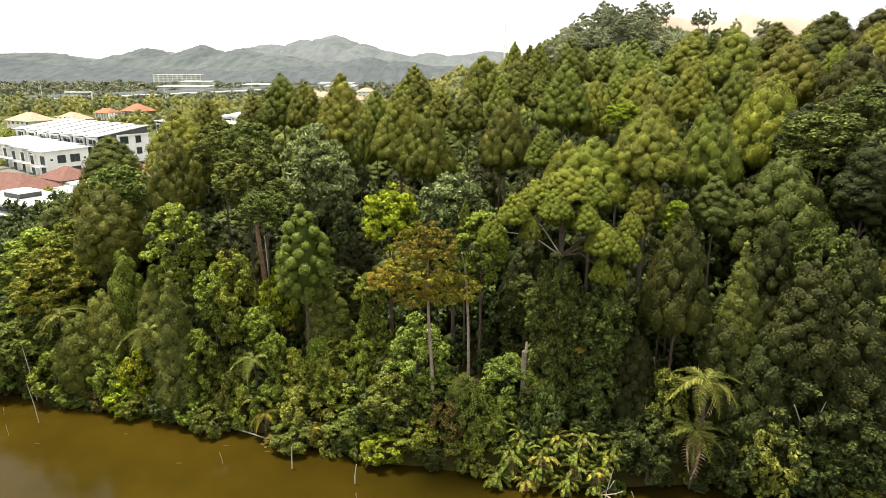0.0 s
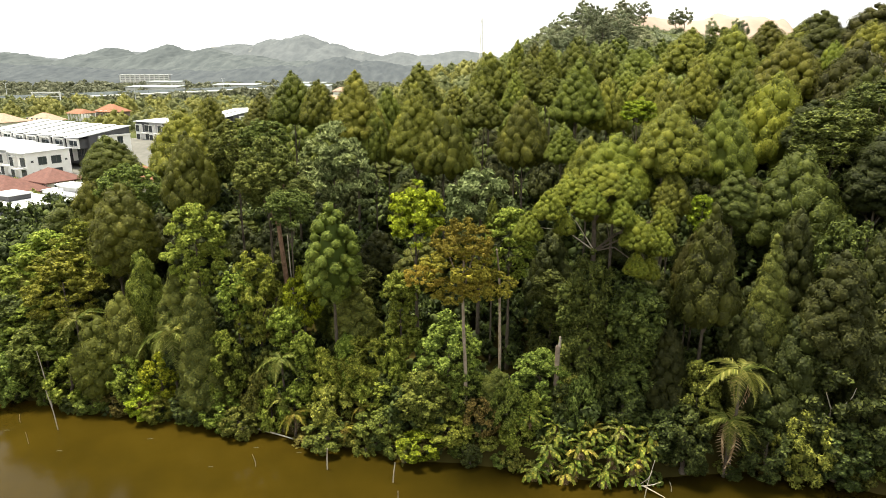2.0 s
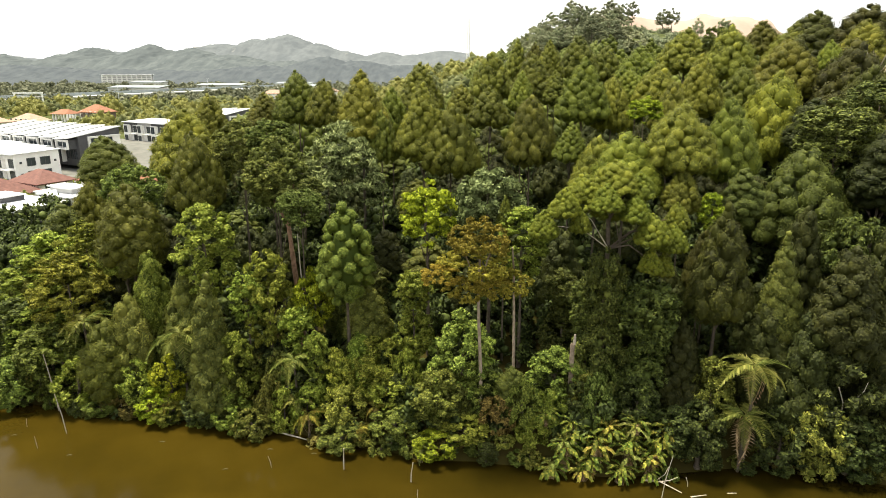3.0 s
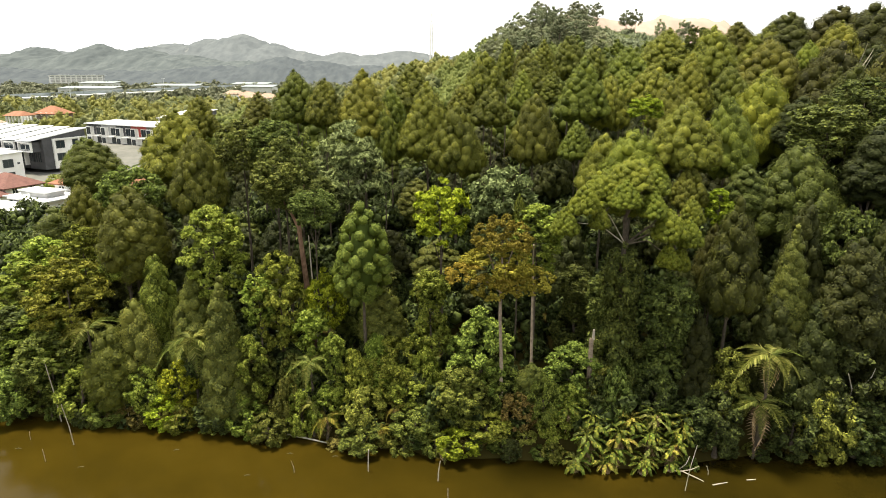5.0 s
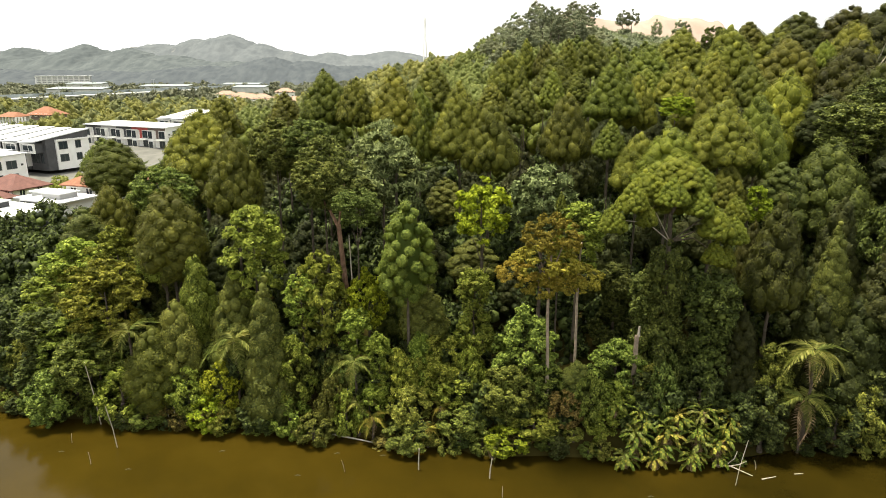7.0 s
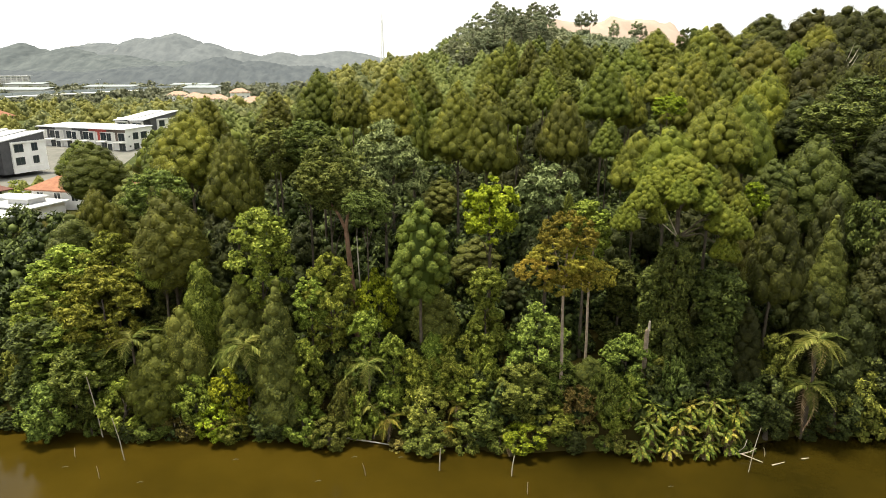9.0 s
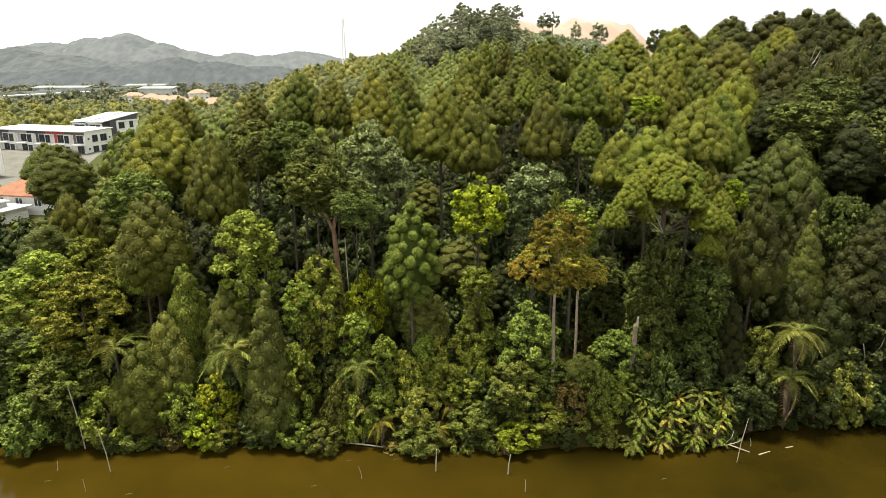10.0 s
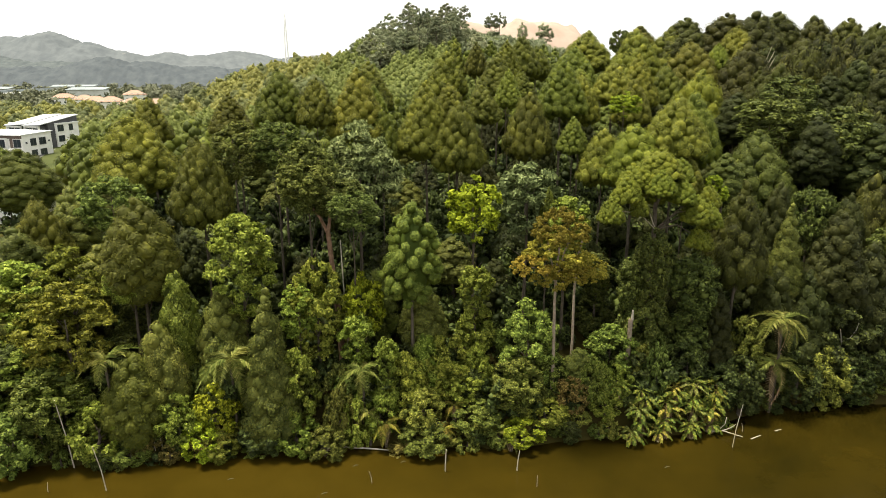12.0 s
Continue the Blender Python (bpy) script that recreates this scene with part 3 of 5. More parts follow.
tree("duskcone", 46.3, 84.0, 33.8, 2.4, 7.4)
tree("bright", 37.5, 86.0, 33.6, 5.2, 11.8)
tree("deepdome", 39.2, 80.0, 30.1, 3.2, 6.9)
tree("dome", 17.2, 65.0, 30.7, 3.9, 7.1)
tree("dome", 25.4, 72.0, 30.7, 3.5, 8.9)
tree("darkbroad", 37.4, 72.0, 30.6, 4.1, 7.1)
tree("darkbroad", 44.4, 76.0, 32.9, 3.7, 7.7)
tree("dome", 35.6, 92.0, 34.3, 3.7, 8.2)
tree("dome", 21.6, 80.0, 32.2, 2.7, 6.1)
tree("dome", -41.4, 92.0, 28.4, 5.3, 9.4)
tree("dome", -39.8, 98.0, 29.9, 2.9, 5.9)
tree("dome", -33.5, 72.0, 27.2, 3.3, 8.8)
tree("broadgreen", -42.1, 75.5, 23.3, 3.4, 5.4)
tree("oldome", -39.2, 67.0, 22.4, 3.4, 9.6)
tree("fresh", -30.5, 64.0, 21.1, 2.8, 10.1)
tree("broad", -29.4, 76.0, 28.2, 2.8, 6.2)
tree("broad", -25.8, 75.0, 28.5, 2.6, 5.4)
tree("broad", -23.6, 67.0, 27.1, 2.9, 7.3)
tree("broad", -20.3, 62.0, 22.9, 2.1, 3.9)
tree("feather", -17.6, 72.0, 28.6, 4.1, 9.6)
tree("dome", -58.8, 104.0, 23.6, 3.5, 5.2)
tree("puff", -15.7, 58.5, 22.2, 2.9, 9.5)
tree("lime", -8.0, 62.5, 23.5, 2.5, 6.8)
tree("pale", -1.8, 63.5, 24.6, 3.3, 7.6)
tree("fresh", 1.0, 60.0, 21.4, 2.3, 7.3)
tree("cone", -0.6, 61.0, 22.1, 0.9, 3.4)
tree("dome", 9.9, 68.0, 27.1, 3.0, 6.5)
tree("bright", 11.9, 65.0, 27.8, 4.1, 6.9)
tree("dome", 16.7, 62.0, 24.4, 2.1, 4.4)
tree("greendome", 23.8, 64.0, 24.2, 2.1, 5.4)
tree("duskcone", 17.9, 54.5, 22.8, 2.9, 11.0)
tree("darkcone", 22.7, 53.0, 20.5, 1.9, 10.6)
tree("deepdome", 27.5, 51.0, 19.7, 3.0, 10.8)
tree("dark", 31.9, 68.0, 26.1, 5.6, 11.0)
tree("darkbroad", 33.4, 60.0, 20.5, 3.0, 10.4)
tree("lime", 19.0, 60.0, 22.5, 1.3, 3.7)
tree("duskdome", 17.7, 58.0, 19.3, 1.8, 6.0)
tree("darkcone", -29.0, 58.5, 15.4, 2.6, 15.1)
tree("fresh", -24.1, 62.0, 17.1, 2.4, 11.0)
tree("fresh", -25.9, 61.0, 14.9, 1.6, 5.8)
tree("freshdome", -36.3, 64.0, 16.3, 1.9, 9.3)
tree("greendome", -38.0, 62.0, 12.1, 2.4, 9.9)
tree("oldome", -40.4, 61.5, 9.9, 2.9, 10.1)
tree("olivebush", -47.4, 63.4, 8.6, 3.0, 9.2)
tree("yellowlayer", -45.9, 66.0, 15.7, 3.6, 8.7)
tree("fresh", -51.8, 70.0, 14.4, 3.5, 9.4)
tree("darkvine", -52.1, 66.0, 10.5, 3.1, 12.0)
tree("fresh", -12.9, 57.0, 9.7, 2.3, 8.8)
tree("freshdome", -14.7, 58.0, 9.6, 2.0, 7.3)
tree("olivebush", -4.9, 56.0, 12.3, 2.8, 11.3)
tree("olivebush", -7.2, 53.5, 7.6, 2.4, 8.0)
tree("vine", -9.4, 58.5, 15.6, 1.9, 8.7)
tree("vine", -18.6, 57.0, 10.0, 1.3, 7.2)
tree("lime", -19.5, 62.0, 15.0, 1.8, 6.9)
tree("bush_olive", -23.2, 56.5, 5.9, 1.4, 6.2)
tree("bush_olive", -15.9, 55.0, 5.3, 1.9, 5.5)
tree("bush_olive", -16.0, 53.5, 2.7, 2.1, 3.3)
tree("bush_brown", -1.9, 52.5, 5.6, 1.6, 5.4)
tree("bush_fresh", 1.1, 51.0, 4.5, 1.4, 5.4)
tree("olivebush", 3.6, 54.6, 9.3, 2.4, 8.0)
tree("bush_olive", 6.2, 53.0, 7.4, 1.7, 6.0)
tree("greendome", -0.4, 54.0, 7.6, 1.9, 6.0)
tree("darkvine", 7.7, 54.5, 19.1, 2.1, 14.0)
tree("darkvine", 11.5, 53.0, 16.8, 2.7, 16.4)
tree("darkvine", 6.7, 56.0, 16.0, 1.9, 13.3)
tree("deepdome", 14.2, 52.5, 12.9, 2.2, 12.4)
tree("olivebush", 16.7, 51.0, 9.9, 1.9, 11.5)
tree("deepdome", 21.6, 52.5, 15.0, 2.6, 16.6)
tree("deepdome", 24.5, 51.0, 14.4, 2.9, 16.7)
tree("bush_dark", 27.1, 49.5, 11.2, 3.0, 14.0)
tree("bush_dark", 13.5, 50.0, 5.6, 2.0, 6.3)
tree("bush_dark", 15.2, 49.0, 6.6, 1.9, 6.2)
tree("bush_dark", 22.3, 49.0, 6.2, 2.3, 7.2)
tree("bush_olive", 25.0, 48.5, 6.9, 2.4, 7.3)
tree("bush_dark", 27.7, 48.0, 5.9, 2.4, 6.8)
tree("greendome", -33.1, 62.0, 10.2, 2.1, 10.4)
tree("vine", -20.9, 60.0, 11.6, 2.0, 10.3)
tree("greendome", -14.1, 60.5, 13.5, 2.4, 6.8)
tree("bush_fresh", -16.9, 57.0, 8.1, 1.8, 6.7)
tree("fresh", -26.9, 58.5, 9.6, 1.9, 9.2)
tree("bush_lime", -33.8, 60.0, 6.3, 2.0, 6.7)
tree("bush_fresh", -21.9, 56.0, 4.8, 1.3, 5.1)
tree("fresh", -11.7, 56.0, 7.2, 2.1, 7.2)
tree("bush_olive", -11.1, 53.5, 4.1, 2.1, 4.4)
tree("bush_fresh", -19.6, 56.0, 4.7, 1.4, 4.5)
tree("olivebush", -3.4, 54.5, 7.5, 1.9, 7.7)
tree("bush_fresh", -37.0, 60.0, 5.9, 1.8, 5.6)
tree("bush_fresh", -43.7, 61.0, 5.7, 2.1, 5.9)
tree("bush_lime", -35.2, 58.5, 3.6, 1.7, 3.7)
tree("bush_olive", -41.2, 60.0, 1.9, 1.6, 3.0)
tree("bush_fresh", -33.6, 58.0, 2.6, 1.5, 2.7)
tree("bush_olive", -50.4, 62.0, 5.5, 2.7, 6.2)
tree("bush_fresh", -27.0, 57.0, 3.9, 1.9, 4.7)
tree("bush_dark", -29.8, 58.0, 4.1, 2.1, 4.8)
tree("bush_olive", -24.8, 55.5, 2.9, 1.7, 3.4)
tree("bush_lime", -7.5, 51.0, 2.8, 1.8, 3.7)
tree("bush_fresh", -4.8, 52.0, 3.8, 1.9, 4.9)
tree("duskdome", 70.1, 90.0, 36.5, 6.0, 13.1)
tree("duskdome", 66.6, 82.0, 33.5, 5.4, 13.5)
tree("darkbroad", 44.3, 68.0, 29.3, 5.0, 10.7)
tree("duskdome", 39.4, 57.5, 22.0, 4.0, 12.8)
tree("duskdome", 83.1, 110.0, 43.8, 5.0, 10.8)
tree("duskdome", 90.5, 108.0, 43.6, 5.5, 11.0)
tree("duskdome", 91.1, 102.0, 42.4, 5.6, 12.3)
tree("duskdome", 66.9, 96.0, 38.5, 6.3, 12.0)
tree("deepdome", 46.1, 64.0, 27.4, 4.1, 9.7)
tree("dome", 48.5, 78.0, 31.2, 3.9, 9.7)
tree("deepdome", 29.0, 53.0, 17.5, 3.0, 14.3)
tree("deepdome", 31.2, 50.0, 16.3, 3.2, 16.4)
tree("bush_dark", 30.6, 48.6, 9.0, 2.7, 9.7)
tree("bush_dark", 26.4, 50.0, 6.6, 2.3, 7.3)
tree("bush_dark", 24.0, 50.0, 6.0, 2.2, 6.7)
tree("freshdome", -40.2, 67.0, 18.1, 2.3, 5.3)
tree("yellowlayer", -46.2, 71.0, 17.7, 2.9, 7.6)
tree("yellowlayer", -49.5, 70.0, 14.4, 3.2, 9.6)
tree("oldome", -55.3, 98.0, 23.9, 4.2, 7.9)
tree("dome", -50.5, 82.0, 20.5, 3.4, 8.8)
tree("greendome", -52.0, 78.0, 18.1, 3.0, 7.7)
tree("greendome", -48.0, 86.0, 20.6, 2.9, 8.4)
tree("fresh", -49.5, 66.0, 9.9, 3.1, 9.3)
tree("fresh", -46.7, 64.0, 7.6, 2.3, 6.6)
tree("bush_olive", -51.0, 66.0, 5.2, 2.7, 6.4)
tree("bush_olive", -49.1, 63.5, 2.8, 2.4, 3.7)
tree("greendome", -32.5, 63.0, 14.5, 2.2, 8.9)
tree("duskdome", 45.2, 79.0, 34.1, 4.0, 8.9)
tree("deepdome", 39.1, 66.0, 27.8, 3.3, 8.2)
tree("fresh", -51.0, 72.0, 16.2, 3.4, 8.8)
tree("greendome", -51.6, 69.0, 12.3, 3.5, 9.5)
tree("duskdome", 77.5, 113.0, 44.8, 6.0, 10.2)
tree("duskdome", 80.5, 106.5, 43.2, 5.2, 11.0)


# Shrubs and young trees along the shore.
rest = np.random.default_rng(5)
for x in np.arange(-78, 52, 1.3):
    y0 = float(np.interp(x, SHORE_X, SHORE_Y))
    thick = 2.0 < x < 12.0
    if not thick and not -24.6 < x < -19:
        d = rest.uniform(-0.3, 1.6)
        high = rest.uniform(0.9, 2.2)
        tree(("shrub", "shrub", "bush_dark", "bush_brown")[int(rest.integers(4))], x + rest.uniform(-0.6, 0.6), y0 + d, float(land(x, y0 + d)) + high, rest.uniform(0.7, 1.3), high)
    if rest.random() < 0.75:
        d = rest.uniform(2.2, 6) if not thick else rest.uniform(3, 6)
        high = rest.uniform(2.6, 6.0)
        # past x = 12 only the dark tone, for the dimmer light put into it
        tree(("bush_fresh", "bush_dark", "bush_olive", "bush_fresh" if -27 < x < 0 else "bush_dark", "bush")[int(rest.integers(5))] if x < 12 else "bush_dark", x + rest.uniform(-0.7, 0.7), y0 + d, float(land(x, y0 + d)) + high, rest.uniform(1.0, 1.7), high)


# The rest of the forest.
def free(x, y, gap):
    return all((x - a) ** 2 + (y - c) ** 2 > (gap * 0.5 + 0.55 * r) ** 2 for a, c, r in PLANTED if r > 1.6)


def in_town(x, y):
    return x < -53 - (y - 100) * 0.10 and y > 108 + (x + 53) * 0.35


def join_stuff(name, label, kinds, places, mats):
    """One object out of many far trees: (kind, x, y, top, radius) each."""
    vs, fs, ms, n = [], [], [], 0
    for i, (kind, x, y, top, r) in enumerate(places):
        me = tree_meshes(kind)[i % len(MESHES[kind])][0]
        v = np.empty(len(me.vertices) * 3)
        me.vertices.foreach_get("co", v)
        f = np.empty(len(me.loops), np.int32)
        me.loops.foreach_get("vertex_index", f)
        a, (R, H) = i * 2.4, KINDS[kind][:2]
        v = v.reshape(-1, 3) * [r / R, r / R, 1.1 * r / R]
        v = np.c_[v[:, 0] * math.cos(a) - v[:, 1] * math.sin(a), v[:, 0] * math.sin(a) + v[:, 1] * math.cos(a), v[:, 2]]
        vs.append(v + [x, y, top - H * 1.1 * r / R])
        fs.append(f + n)
        ms.append(np.full(len(f) // 3, kinds.index(kind), np.int32))
        n += len(v)
    v, f, ms = np.concatenate(vs), np.concatenate(fs), np.concatenate(ms)
    me = bpy.data.meshes.new(name)
    me.vertices.add(len(v))
    me.vertices.foreach_set("co", v.ravel())
    me.loops.add(len(f))
    me.loops.foreach_set("vertex_index", f)
    me.polygons.add(len(f) // 3)
    me.polygons.foreach_set("loop_start", (np.arange(len(f) // 3) * 3).astype(np.int32))
    me.polygons.foreach_set("material_index", ms)
    for k in kinds:
        me.materials.append(LEAF[mats.get(k, KINDS[k][6] if k in BOUGHS else KINDS[k][7])])
    me.update(calc_edges=True)
    return tagged(new(name, me), label, "woodland", kind="stuff")


# deep and dark leaf tones here stand in for shade between the crowns
for y in np.arange(52, 128, 4.6):
    for x in np.arange(-78, 100, 4.6):
        px, py = x + rest.uniform(-1.5, 1.5), y + rest.uniform(-1.5, 1.5)
        d = py - float(np.interp(px, SHORE_X, SHORE_Y))
        if d < 5 or (py > 104 and px < 30) or abs(px + 15) > 40 + 0.62 * py or in_town(px, py) or not free(px, py, 3.8):
            continue
        near = d < 18
        if near:
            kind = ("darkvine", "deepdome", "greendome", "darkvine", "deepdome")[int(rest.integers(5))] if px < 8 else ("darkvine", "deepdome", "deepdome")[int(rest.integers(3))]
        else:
            # past x = 40 the fill takes the tones dimmed in colour
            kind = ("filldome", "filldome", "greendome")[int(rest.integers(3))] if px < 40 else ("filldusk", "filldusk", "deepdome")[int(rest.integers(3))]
        # past x = 28, partly out of view, trees are raised to block reflected sky
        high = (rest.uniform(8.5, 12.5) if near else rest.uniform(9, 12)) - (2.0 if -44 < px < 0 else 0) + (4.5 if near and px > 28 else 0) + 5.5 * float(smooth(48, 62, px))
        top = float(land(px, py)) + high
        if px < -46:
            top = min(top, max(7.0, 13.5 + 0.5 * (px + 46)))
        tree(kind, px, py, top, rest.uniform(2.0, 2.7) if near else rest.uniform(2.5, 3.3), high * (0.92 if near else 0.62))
# undergrowth, its leaves darkened to stand in for shade between the trunks
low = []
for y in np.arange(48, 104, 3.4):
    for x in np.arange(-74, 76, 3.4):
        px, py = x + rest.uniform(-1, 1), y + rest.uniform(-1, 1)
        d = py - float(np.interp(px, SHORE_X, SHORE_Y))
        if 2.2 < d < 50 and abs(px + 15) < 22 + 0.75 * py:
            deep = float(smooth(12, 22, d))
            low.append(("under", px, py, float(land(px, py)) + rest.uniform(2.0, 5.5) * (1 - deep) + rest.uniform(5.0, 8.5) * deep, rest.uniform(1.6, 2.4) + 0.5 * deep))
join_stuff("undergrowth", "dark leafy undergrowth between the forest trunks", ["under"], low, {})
far = []
for y in np.arange(106, 308, 8.2):
    for x in np.arange(-60, 165, 8.2):
        px, py = x + rest.uniform(-3, 3), y + rest.uniform(-3, 3)
        if in_town(px, py) or not free(px, py, 5) or (px > 60 and 150 < py < 235) or (px > 150 and py > 150) or (py > 275 and px > 40):
            continue
        top = min(float(land(px, py)) + rest.uniform(10, 14), 28.5 + 0.036 * py + rest.uniform(-1.5, 1.0)) if px < 60 and py < 235 else float(land(px, py)) + (rest.uniform(8, 11) if py < 235 else rest.uniform(5, 8))
        far.append(("valley" if px < 58 and py > 165 else "fardome", px, py, top, rest.uniform(3.4, 4.6)))
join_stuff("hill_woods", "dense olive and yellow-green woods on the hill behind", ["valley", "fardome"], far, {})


# ---- hills in the haze ----
def hill_material(name, low, high, bare, scale, cleared=0.70):
    """Far woods with haze painted into their colour: soft masses of crowns, and pale cleared slopes here and there."""
    m, nt, b = material(name, 1.0)
    b.inputs["Specular IOR Level"].default_value = 0.0
    r = ramp(nt, [(0.34, low), (0.66, high)])
    clear = ramp(nt, [(cleared, (0, 0, 0)), (cleared + 0.03, (1, 1, 1))])
    mix = nt.nodes.new("ShaderNodeMix")
    mix.data_type = "RGBA"
    mix.inputs["B"].default_value = (*bare, 1)
    for size, detail, to in ((scale, 7.0, r), (0.0045, 5.0, clear)):
        n = noise_tex(nt, size, detail, 0.62)
        stretch = nt.nodes.new("ShaderNodeMapping")
        stretch.inputs["Scale"].default_value = (1.0, 0.3, 0.7)
        nt.links.new(n.inputs["Vector"].links[0].from_socket, stretch.inputs["Vector"])
        nt.links.new(stretch.outputs["Vector"], n.inputs["Vector"])
        nt.links.new(n.outputs["Fac"], to.inputs["Fac"])
    nt.links.new(clear.outputs["Color"], mix.inputs["Factor"])
    nt.links.new(r.outputs["Color"], mix.inputs["A"])
    nt.links.new(mix.outputs["Result"], b.inputs["Base Color"])
    return m


def ridge(name, label, x0, x1, y, deep, peaks, base, rough, mat, nx=620, ny=48):
    """A wooded range: peaks are (x, height, half width); spurs run down from its crest, and crowns roughen its outline."""
    gx, gy = np.meshgrid(np.linspace(x0, x1, nx), np.linspace(y - deep, y + deep, ny))
    z = np.full(gx.shape, float(base))
    for px, high, wide in peaks:
        z = np.maximum(z, base + (high - base) * np.exp(-np.abs((gx - px) / wide) ** 1.8))
    slope = np.abs((gy - y) / deep)
    z = z * (1 - slope ** 1.4) * (1 + 0.10 * rough * bumps(gx, gy, 160.0, 5.0) * np.minimum(1, 4 * slope))
    z += 1.3 * rough * bumps(gx, gy, 60.0, 3.0) + 2.4 * rough * bumps(gx, gy, 11.0, 8.0)
    n = nx
    a = (np.arange(ny - 1)[:, None] * n + np.arange(n - 1)).ravel()
    return tagged(new(name, mesh(name, np.c_[gx.ravel(), gy.ravel(), z.ravel()], np.c_[a, a + 1, a + n + 1, a + n], mat)), label, "hill", kind="structure")


# the farther ranges are paler, haze being put into their colours
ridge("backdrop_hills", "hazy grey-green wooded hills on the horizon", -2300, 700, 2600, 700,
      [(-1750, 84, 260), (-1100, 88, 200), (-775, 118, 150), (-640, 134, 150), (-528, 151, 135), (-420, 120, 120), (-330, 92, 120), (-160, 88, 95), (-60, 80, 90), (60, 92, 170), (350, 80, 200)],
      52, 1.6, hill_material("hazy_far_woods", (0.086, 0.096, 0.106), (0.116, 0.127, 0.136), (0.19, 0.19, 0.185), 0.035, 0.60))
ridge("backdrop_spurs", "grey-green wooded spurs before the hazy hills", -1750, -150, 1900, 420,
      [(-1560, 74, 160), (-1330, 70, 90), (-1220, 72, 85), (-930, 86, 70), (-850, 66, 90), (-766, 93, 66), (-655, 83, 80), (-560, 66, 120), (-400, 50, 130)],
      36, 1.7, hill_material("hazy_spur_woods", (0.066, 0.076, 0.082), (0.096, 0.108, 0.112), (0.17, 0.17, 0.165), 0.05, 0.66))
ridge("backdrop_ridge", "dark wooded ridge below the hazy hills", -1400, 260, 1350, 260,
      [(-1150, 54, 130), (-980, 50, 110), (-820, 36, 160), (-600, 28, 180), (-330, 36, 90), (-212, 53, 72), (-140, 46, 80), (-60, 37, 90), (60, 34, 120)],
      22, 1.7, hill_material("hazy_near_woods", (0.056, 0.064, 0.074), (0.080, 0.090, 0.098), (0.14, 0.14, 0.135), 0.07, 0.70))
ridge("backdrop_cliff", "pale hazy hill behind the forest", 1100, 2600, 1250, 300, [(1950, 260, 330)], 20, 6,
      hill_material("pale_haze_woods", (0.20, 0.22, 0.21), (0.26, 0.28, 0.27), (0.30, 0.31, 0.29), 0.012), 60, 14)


# ---- the town ----
def boxes(*dims):
    """One mesh's verts and faces out of boxes (x0, x1, y0, y1, z0, z1)."""
    vs, fs = [], []
    for x0, x1, y0, y1, z0, z1 in dims:
        n = len(vs)
        vs += [(x0, y0, z0), (x1, y0, z0), (x1, y1, z0), (x0, y1, z0), (x0, y0, z1), (x1, y0, z1), (x1, y1, z1), (x0, y1, z1)]
        fs += [(n, n + 3, n + 2, n + 1), (n + 4, n + 5, n + 6, n + 7), (n, n + 1, n + 5, n + 4), (n + 1, n + 2, n + 6, n + 5), (n + 2, n + 3, n + 7, n + 6), (n + 3, n, n + 4, n + 7)]
    return vs, fs


def part(name, shape, mat, parent, label=""):
    ob = new(name, mesh(name, *shape, mat, False))
    ob.parent = parent
    return tagged(ob, label) if label else ob


WHITE = surface("white_render", [(0.3, (0.72, 0.71, 0.68)), (0.7, (0.82, 0.81, 0.79))], 0.6, 0.8, 0.1)
CHARCOAL = surface("charcoal_render", [(0.3, (0.060, 0.060, 0.064)), (0.7, (0.095, 0.095, 0.10))], 0.6, 0.8, 0.1)
GREY_WALL = surface("grey_render", [(0.3, (0.36, 0.36, 0.36)), (0.7, (0.46, 0.46, 0.45))], 0.6, 0.8, 0.1)
BROWN = surface("brown_render", [(0.3, (0.13, 0.10, 0.085)), (0.7, (0.18, 0.14, 0.12))], 0.6, 0.8, 0.1)
SHEET = surface("pale_metal_roofing", [(0.3, (0.50, 0.51, 0.53)), (0.7, (0.62, 0.63, 0.64))], 0.5, 0.5, 0.1)
# far roofing, with the valley's haze put into its grey
HAZY_SHEET = surface("hazed_grey_roofing", [(0.3, (0.15, 0.175, 0.185)), (0.7, (0.22, 0.25, 0.26))], 0.1, 0.7, 0.0)
TERRACOTTA = surface("terracotta_roof_tiles", [(0.3, (0.17, 0.072, 0.042)), (0.7, (0.26, 0.120, 0.070))], 1.2, 0.85, 0.4)
MAROON = surface("dark_red_roof_tiles", [(0.3, (0.090, 0.040, 0.034)), (0.7, (0.150, 0.070, 0.058))], 1.2, 0.85, 0.4)
SALMON = surface("faded_orange_roof_tiles", [(0.3, (0.255, 0.160, 0.115)), (0.7, (0.345, 0.235, 0.180))], 1.0, 0.85, 0.3)
RED_PANEL = surface("red_panel", [(0.3, (0.35, 0.06, 0.05)), (0.7, (0.45, 0.09, 0.07))], 1.0, 0.6, 0.1)
CONCRETE = surface("pale_concrete", [(0.3, (0.45, 0.45, 0.42)), (0.7, (0.60, 0.60, 0.57))], 0.2, 0.9, 0.2)
GLASS, _nt, _b = material("dark_window_glass", 0.08)
_b.inputs["Base Color"].default_value = (0.03, 0.04, 0.045, 1)


